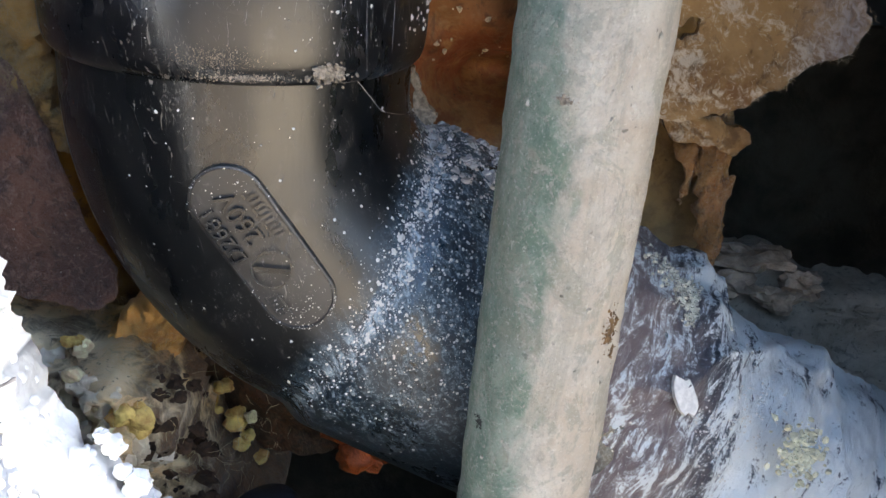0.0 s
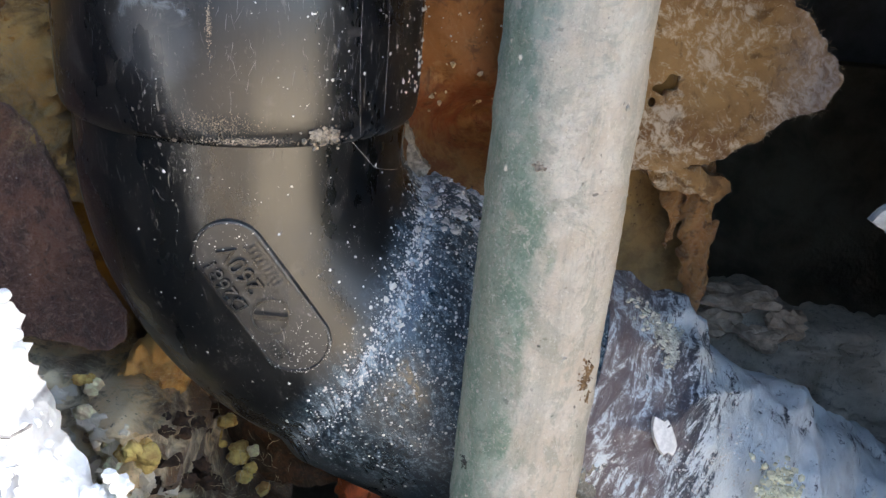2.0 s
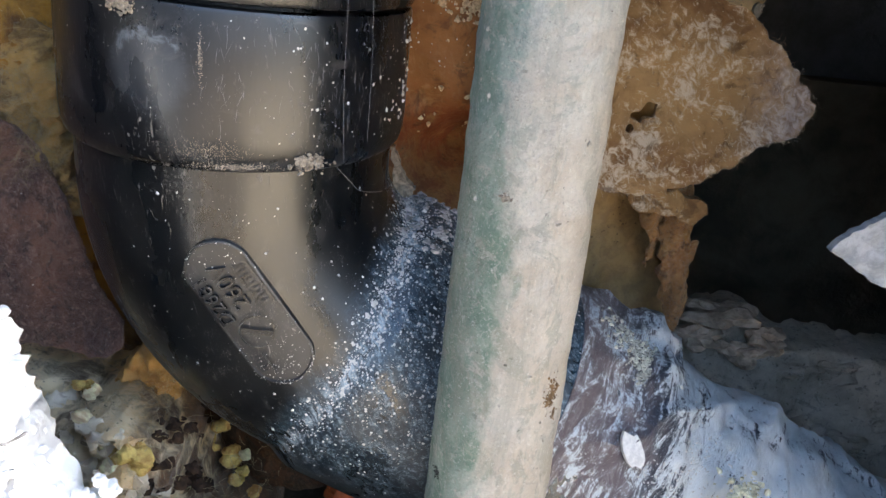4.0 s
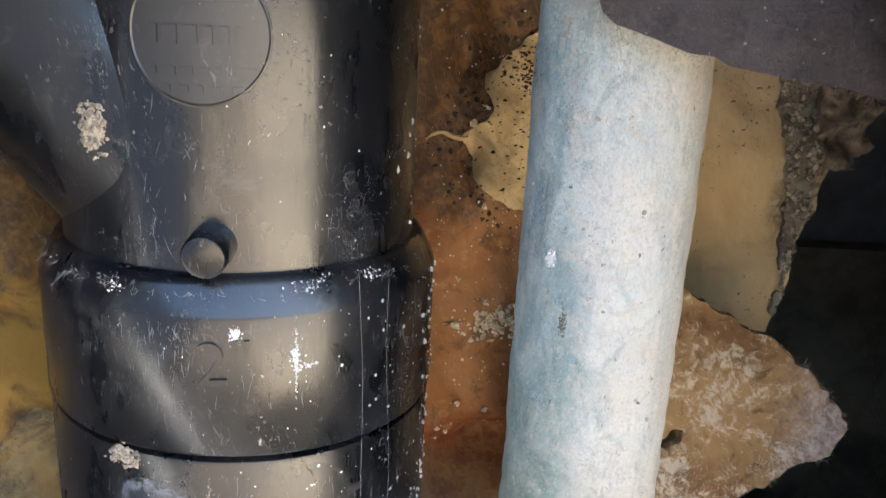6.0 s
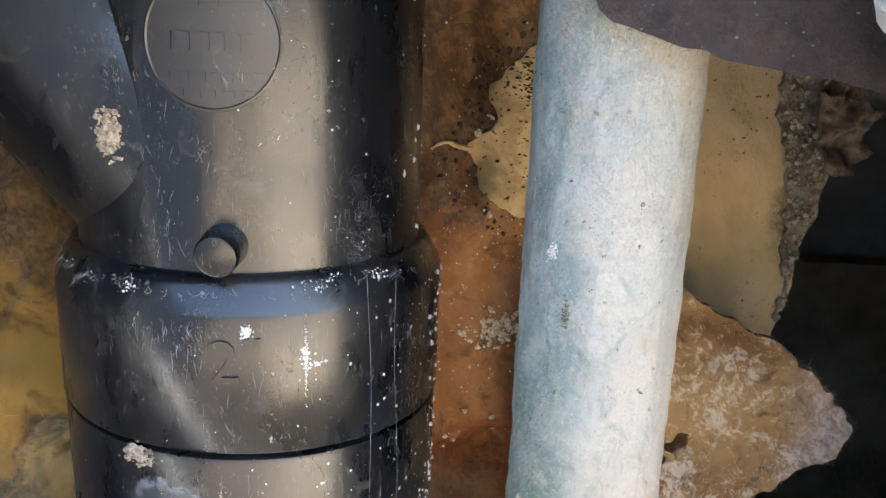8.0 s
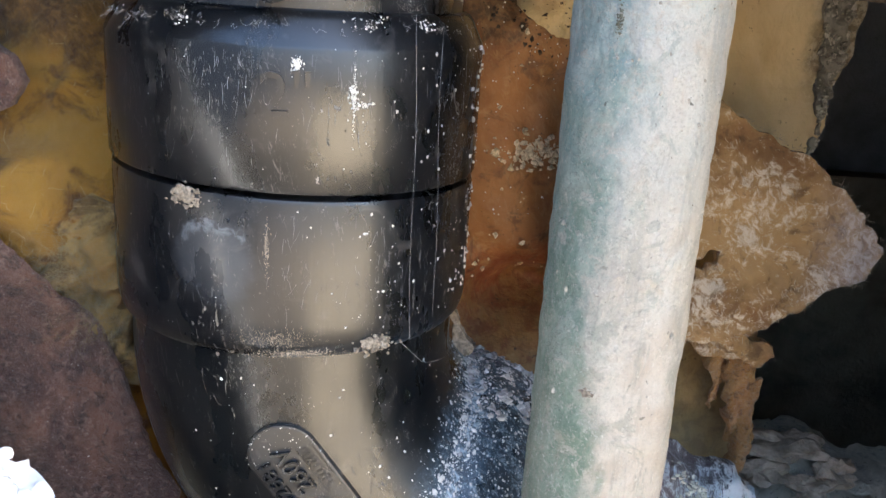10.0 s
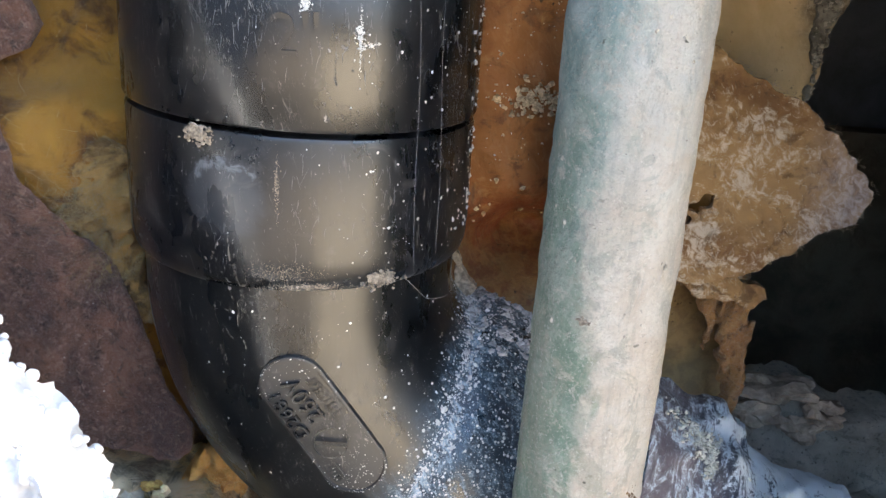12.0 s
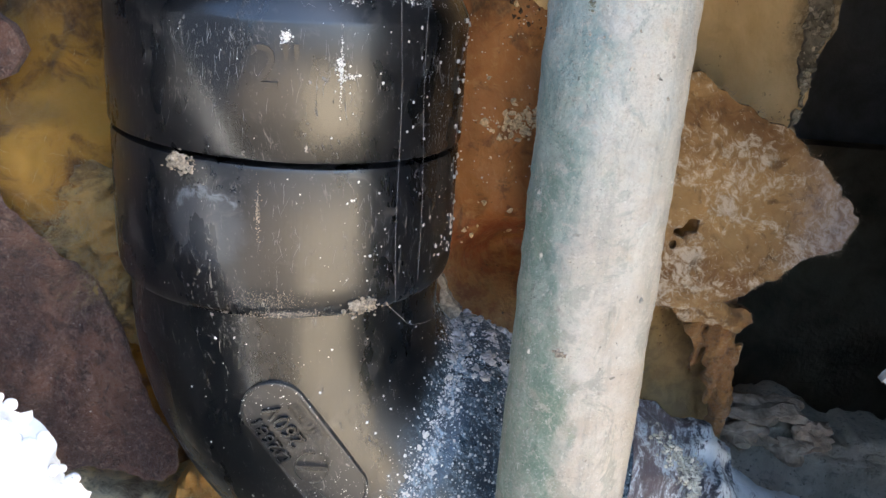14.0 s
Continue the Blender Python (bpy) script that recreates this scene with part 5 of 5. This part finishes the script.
RUST = plain("brown_rust", (0.20, 0.12, 0.055), 0.9, 0.5, 600, 0.0004)
for nm, x, z, wide, high, count, size, m, lab in (("rust_scab", 0.0690, -0.0315, 0.0018, 0.0034, 40, 0.0006, RUST, "brown rust scab"), ("rust_scab", 0.0700, -0.0365, 0.0009, 0.0022, 16, 0.0005, RUST, "brown rust scab"),
                                          ("mortar_dab", 0.0567, 0.0052, 0.0016, 0.0008, 12, 0.0008, CRUMB, "tan mortar dab"), ("plaster_dab", 0.0530, 0.0705, 0.0010, 0.0016, 16, 0.0006, DUST, "white plaster dab"),
                                          ("dark_scab", 0.0500, -0.0520, 0.0012, 0.0014, 14, 0.0004, plain("dark_scab", (0.06, 0.06, 0.05), 0.9, 0.4, 600, 0.0003), "dark scab"),
                                          ("rust_scab", 0.0552, 0.0620, 0.0007, 0.0026, 14, 0.0004, plain("olive_stain", (0.22, 0.22, 0.16), 0.9, 0.3, 600, 0.0003), "olive stain"),
                                          ("rust_scab", 0.0592, 0.0662, 0.0016, 0.0004, 10, 0.0004, plain("tan_stain", (0.36, 0.31, 0.20), 0.9, 0.3, 600, 0.0003), "tan stain")):
    p, nrm = pipe_skin(x, z)
    clod(nm, cluster(p, nrm, wide, high, count, size, int(1000 * (x + abs(z)))), m, thin, lab, x * 500)
b = bmesh.new()
rr = random.Random(91)
for k in range(150):
    x, z = 0.0608 + rr.uniform(-0.0114, 0.0114), rr.uniform(-0.09, 0.11)
    p, nrm = pipe_skin(x, z)
    lump(b, p, 0.00010 + 0.00035 * rr.random() ** 3, k, 1, (1, 0.6, 1.2), 0.7)
tagged(part("crust_grit", b, plain("pale_crumb", (0.5, 0.46, 0.38), 0.9, 0.4, 900, 0.0003), thin, "tan grains stuck to the pipe"), kind="stuff")

# grey-green tuft of wool wedged beside the socket
rr = random.Random(61)
TUFT = [(-0.0570, 0.010), (-0.0540, 0.0150), (-0.0465, 0.0180), (-0.0385, 0.0165), (-0.0370, 0.004), (-0.0365, -0.010), (-0.0340, -0.024), (-0.0400, -0.022), (-0.0470, -0.008), (-0.0530, 0.001)]


def tuft_depth(x, z):
    u, v = x * 0.8 + z * 0.6, z * 0.8 - x * 0.6
    ridge = abs(fbm((u * 0.8, 0, v * 1.2), 95, 4, 8.0))
    return -0.0085 + 0.30 * (x + 0.0535) + 0.008 * ridge + 0.0012 * fbm((u * 0.7, 0, v * 1.3), 300, 4, 3.0)


b = sheet(ragged(TUFT, 0.0007, 0.0030, 6.0, 150), tuft_depth, 0.006, 0.0007)
tuft = part("wool_tuft", b, fibre_wool("grey_green_wool", (0.54, 0.37, 0.14), (0.34, 0.20, 0.055), (0.08, 0.045, 0.016), 0.9), None, smooth=70)
tagged(tuft, "grey-green matted wool tuft wedged beside the socket", "insulation")
b = bmesh.new()
hairs(b, [(-0.0515 + 0.013 * f + rr.uniform(-0.004, 0.004), -0.0085 + 0.004 * f, 0.011 - 0.022 * f + rr.uniform(-0.007, 0.007)) for f in (rr.random() for _ in range(380))], rr, 0.009, 0.00003, (0, -0.2, 0), 0.75)
tagged(part("tuft_fuzz", b, plain("grey_fibre", (0.34, 0.27, 0.15), 0.7, 0.2, 300, 0.0), tuft, "pale loose fibres", tidy=False), kind="stuff")

# ---- loose fibres on wool and paper ----
b = bmesh.new()
rr = random.Random(19)
spots = [(x, left_depth(x, z), z) for x, z in ((rr.uniform(-0.075, -0.034), rr.uniform(-0.03, 0.08)) for _ in range(260))]
hairs(b, spots, rr, 0.005, 0.000022, (0, -0.6, 0), 0.7)
GLASS_FIBRE = plain("glass_fibre", (0.62, 0.52, 0.30), 0.6, 0.2, 300, 0.0)
tagged(part("glass_fuzz", b, GLASS_FIBRE, wool, "loose pale glass fibres", tidy=False), kind="stuff")
b = bmesh.new()
spots = [(x, low_depth(x, z), z) for x, z in ((rr.uniform(-0.05, 0.01), rr.uniform(-0.11, -0.062)) for _ in range(300))]
hairs(b, spots, rr, 0.006, 0.00004, (0, -0.6, 0), 0.7)
tagged(part("glass_fuzz", b, GLASS_FIBRE, rest, "loose pale glass fibres", tidy=False), kind="stuff")
b = bmesh.new()
edge = ragged(FLAP, 0.0004, 0.0016, 2.0, 220)
spots = [(p.x, flap_depth(p.x, p.y) + 0.001, p.y) for p in edge if p.x > 0.07]
hairs(b, spots, rr, 0.0018, 0.00005, (0.2, -0.2, -0.2), 0.6)
spots = [(x, flap_depth(x, z), z) for x, z in ((rr.uniform(0.072, 0.128), rr.uniform(-0.010, 0.036)) for _ in range(500)) if inside((x, z), edge)]
hairs(b, spots, rr, 0.0012, 0.00005, (0, -0.5, 0), 0.6)
tagged(part("board_fuzz", b, plain("board_fibre", (0.50, 0.40, 0.28), 0.9, 0.2, 300, 0.0), board, "pale fuzz", tidy=False), kind="stuff")
b = bmesh.new()
edge = ragged(FELT, 0.0005, 0.0007, 5.0, 160)
hairs(b, [(p.x, felt_depth(p.x, p.y) + 0.0008, p.y) for p in edge if p.x > -0.07], rr, 0.0016, 0.00004, (0.3, -0.2, 0), 0.6)
spots = [(x, felt_depth(x, z), z) for x, z in ((rr.uniform(-0.075, -0.025), rr.uniform(-0.058, 0.038)) for _ in range(5200)) if inside((x, z), edge)]
hairs(b, spots, rr, 0.0034, 0.000022, (0.2, -0.35, -0.3), 0.8)
PAPER_FIBRE = plain("paper_fibre", (0.30, 0.20, 0.16), 0.9, 0.2, 300, 0.0)
tagged(part("paper_fuzz", b, PAPER_FIBRE, felt, "brown fuzz", tidy=False), kind="stuff")
b = bmesh.new()
edge = ragged(TOP, 0.0005, 0.0006, 9.0, 200)
hairs(b, [(p.x, top_depth(p.x, p.y) + 0.0007, p.y) for p in edge if p.y < 0.108], rr, 0.0010, 0.00004, (0, -0.2, -0.4), 0.6)
tagged(part("paper_fuzz", b, PAPER_FIBRE, lid, "brown fuzz", tidy=False), kind="stuff")

# ---- broken plaster bits and a wire at the opening's edge ----
rk = random.Random(88)
b = bmesh.new()
for p in broken:
    low_side, top_side = p.x < 0.012 and -0.075 < p.y < 0.012, p.x > 0.070 and 0.088 < p.y < 0.125
    if not (low_side or top_side):
        continue
    for _ in range(5):
        push = rk.uniform(-0.0024, 0.0002)
        lump(b, (p.x + push * (1 if low_side else -1) + rk.uniform(-0.0005, 0.0005), rk.uniform(-0.0830, -0.0685), p.y + rk.uniform(-0.001, 0.001)), rk.uniform(0.0005, 0.0011), rk.random() * 99, 2, (1, 1, 1), 0.22)
tagged(part("plaster_knobs", b, PLASTER, wall_front, "round white plaster knobs", smooth=80), kind="stuff")

for x, y, z, size in ((-0.0035, -0.070, -0.0455, 0.0016), (0.0005, -0.072, -0.0500, 0.0018), (-0.0020, -0.071, -0.0490, 0.0013), (-0.0052, -0.070, -0.0440, 0.0012), (0.0040, -0.073, -0.0540, 0.0020)):
    b = bmesh.new()
    lump(b, (x, y, z), size, x * 9000, 3, (1, 1, 1), 0.45)
    tagged(part("plaster_crumb", b, PLASTER, None, smooth=40), "small white plaster crumb on the broken edge", "debris", "plaster crumbs")
b = bmesh.new()
strand(b, [Vector((-0.040, -0.0850, -0.0262)), Vector((-0.025, -0.0858, -0.0268)), Vector((-0.018, -0.0856, -0.0276)), Vector((-0.0125, -0.0840, -0.0285)), Vector((-0.0115, -0.0800, -0.0290))], 0.00035)
tagged(part("lath_wire", b, plain("grey_wire", (0.10, 0.10, 0.11), 0.5, 0.2, 300, 0.0), None), "thin grey wire bedded in the plaster edge", "wire")


# pieces of the batt's face
def mm(outline):
    return [(x * 0.001, z * 0.001) for x, z in outline]


PATCH = mm([(56.7, 95), (53.6, 93.7), (45.9, 85), (45.3, 82.7), (48.2, 77.7), (46.4, 75), (41.4, 71.5), (40.6, 70), (43.4, 65), (43.9, 61),
            (49.4, 56.6), (55.6, 53.4), (62, 53.5), (66, 74), (62, 95)])
part("torn_face", sheet(ragged(PATCH, 0.0006, 0.0010, 12.0, 240), lambda x, z: back_depth(x, z) - 0.0009 + 0.0005 * fbm((x, 0, z), 260, 3, 2.0), 0.0028, 0.0007),
     WOOL_PALE, batt, "pale golden torn layer with dark specks", smooth=70)

CRUST = mm([(116, 92), (117.5, 84), (119.5, 70), (123.5, 55), (124.5, 42), (125, 24), (127.5, 40), (130, 52), (129.5, 66), (133, 70), (127, 91)])
GREY_CRUST = fibre_wool("grey_wool_crust", (0.36, 0.33, 0.26), (0.25, 0.23, 0.18), (0.10, 0.09, 0.07), 0.9)
part("crusted_edge", sheet(ragged(CRUST, 0.0006, 0.0020, 15.0, 200), lambda x, z: back_depth(x, z) - 0.0012 + 0.0016 * fbm((x, 0, z), 300, 4, 5.0), 0.004, 0.0007),
     GREY_CRUST, batt, "dark grey granular crust", smooth=40)
b = bmesh.new()
rr = random.Random(505)
crust_line = [Vector(p) for p in CRUST]
for k in range(900):
    x, z = rr.uniform(0.114, 0.134), rr.uniform(0.024, 0.092)
    if inside((x, z), crust_line):
        lump(b, (x, back_depth(x, z) - 0.0016, z), 0.00025 + 0.0008 * rr.random() ** 3, k, 1, (1, 0.8, 1), 0.9)
tagged(part("crust_grain_spread", b, plain("grey_tan_grain", (0.34, 0.31, 0.25), 0.95, 0.6, 500, 0.0004), batt, "grey and tan grains", smooth=40), kind="stuff")

# pale ridge of crust that runs from the torn layer towards the fitting
rr = random.Random(606)
pts, wid = [], []
for k in range(15):
    f = k / 14
    x, z = 0.0325 + 0.0095 * f, 0.0700 + 0.0012 * math.sin(5 * f) + 0.0016 * f
    pts.append(Vector((x, back_depth(x, z) - 0.0004, z)))
    wid.append(0.00030 + 0.00045 * f + rr.uniform(-0.0001, 0.0001))
part("crust_ridge", tube(pts, wid, 10, rough=lambda p, i, a: 0.0002 * fbm(p, 900, 3, 2.0)), WOOL_PALE, batt, "thin pale ridge of crust")

STRIP = paper_felt("golden_brown_paper", (0.42, 0.19, 0.05), (0.62, 0.36, 0.12), (0.66, 0.50, 0.28))
# torn paper strips that hang under the board
for k, (x, z0, z1, wide, y) in enumerate(((0.1085, -0.016, -0.044, 0.0034, 0.034), (0.1130, -0.022, -0.058, 0.0034, 0.040), (0.1035, -0.018, -0.036, 0.0030, 0.037), (0.1165, -0.034, -0.056, 0.0022, 0.045))):
    shape = [(x - wide, z0), (x + wide * 0.6, z0 + 0.002), (x + wide, (z0 + z1) / 2), (x + wide * 0.5, z1), (x - wide * 0.3, z1 - 0.003), (x - wide * 0.5, z1 + 0.006), (x - wide * 1.2, (z0 + z1) / 2)]
    o = sheet(ragged([Vector(p) for p in shape], 0.0006, 0.0022, 3.0 + k, 170), lambda px, pz: y + 0.5 * abs(px - x) + 0.004 * fbm((px * 1.6, 0, pz * 0.5), 120, 4, k + 1.0), 0.0014, 0.0006)
    tagged(part("paper_strip", o, STRIP, None, smooth=70), "torn brown paper strip hanging below the board", "paper", "hanging paper strips")

# dust caught on the pad's rim and the fitting's joints
b = bmesh.new()
rr = random.Random(202)
pad_way = (Vector(PAD_B) - Vector(PAD_A)).normalized()
pad_side = Vector((pad_way.y, -pad_way.x))
for _ in range(420):
    t = rr.uniform(0, 2 * math.pi)
    end = Vector(PAD_A) if math.sin(t) > 0 else Vector(PAD_B)
    if end == Vector(PAD_A) and rr.random() < 0.6:
        continue
    q = end + (pad_side * math.cos(t) + pad_way * -math.sin(t)) * 0.0067 * rr.choice((rr.uniform(0.92, 1.0), rr.uniform(0.3, 0.95)))
    if rr.random() < 0.4:
        q = q + pad_way * rr.uniform(-0.010, 0.0) * (1 if end == Vector(PAD_B) else -1)
    y = bend_front(q.x, q.y, R_BEND + 0.0011)
    p = Vector((q.x, y, q.y))
    axis_point = Vector(AXIS[int(((AXIS - np.array(p)) ** 2).sum(1).argmin())])
    fleck(b, p, (p - axis_point).normalized(), 0.00004 + 0.00016 * rr.random() ** 3, rr, 0.3)
tagged(part("pad_dust", b, DUST, badge_pad, "white dust grains", tidy=False), kind="stuff")

# pale grains scattered on the browned wool
b = bmesh.new()
rr = random.Random(707)
for k in range(170):
    x, z = rr.uniform(0.034, 0.062), rr.uniform(0.010, 0.100)
    lump(b, (x, back_depth(x, z) - 0.0004, z), 0.00010 + 0.00022 * rr.random() ** 3, k, 1, (1, 0.8, 1), 0.8)
tagged(part("pale_grains", b, DUST, batt, "pale dust grains", smooth=40), kind="stuff")

# dark crumbs round the torn layer
b = bmesh.new()
rr = random.Random(303)
rim_line = ragged(PATCH, 0.0005, 0.0010, 12.0, 240)
for k in range(420):
    p = rr.choice(rim_line)
    x, z = p.x - abs(rr.gauss(0, 0.0042)) + 0.0006, p.y + rr.gauss(0, 0.0030)
    if x > 0.0585 or z > 0.100:
        continue
    lump(b, (x, back_depth(x, z) - 0.0002, z), 0.00015 + 0.0006 * rr.random() ** 3, k, 1, (1, 0.7, 1), 1.0)
for k in range(420):
    x, z = rr.uniform(0.044, 0.060), rr.uniform(0.056, 0.092)
    if rr.random() < 0.5:
        x, z = 0.0545 + rr.gauss(0, 0.0030), 0.0865 + rr.gauss(0, 0.0030)
    lump(b, (x, back_depth(x, z) - 0.0011, z), 0.00008 + 0.00038 * rr.random() ** 3, k, 1, (1.3, 0.6, 0.8), 1.0)
tagged(part("dark_crumb_spread", b, plain("dark_crumb", (0.055, 0.034, 0.018), 0.9, 0.6, 900, 0.0004), batt, "dark brown crumbs", smooth=30), kind="stuff")
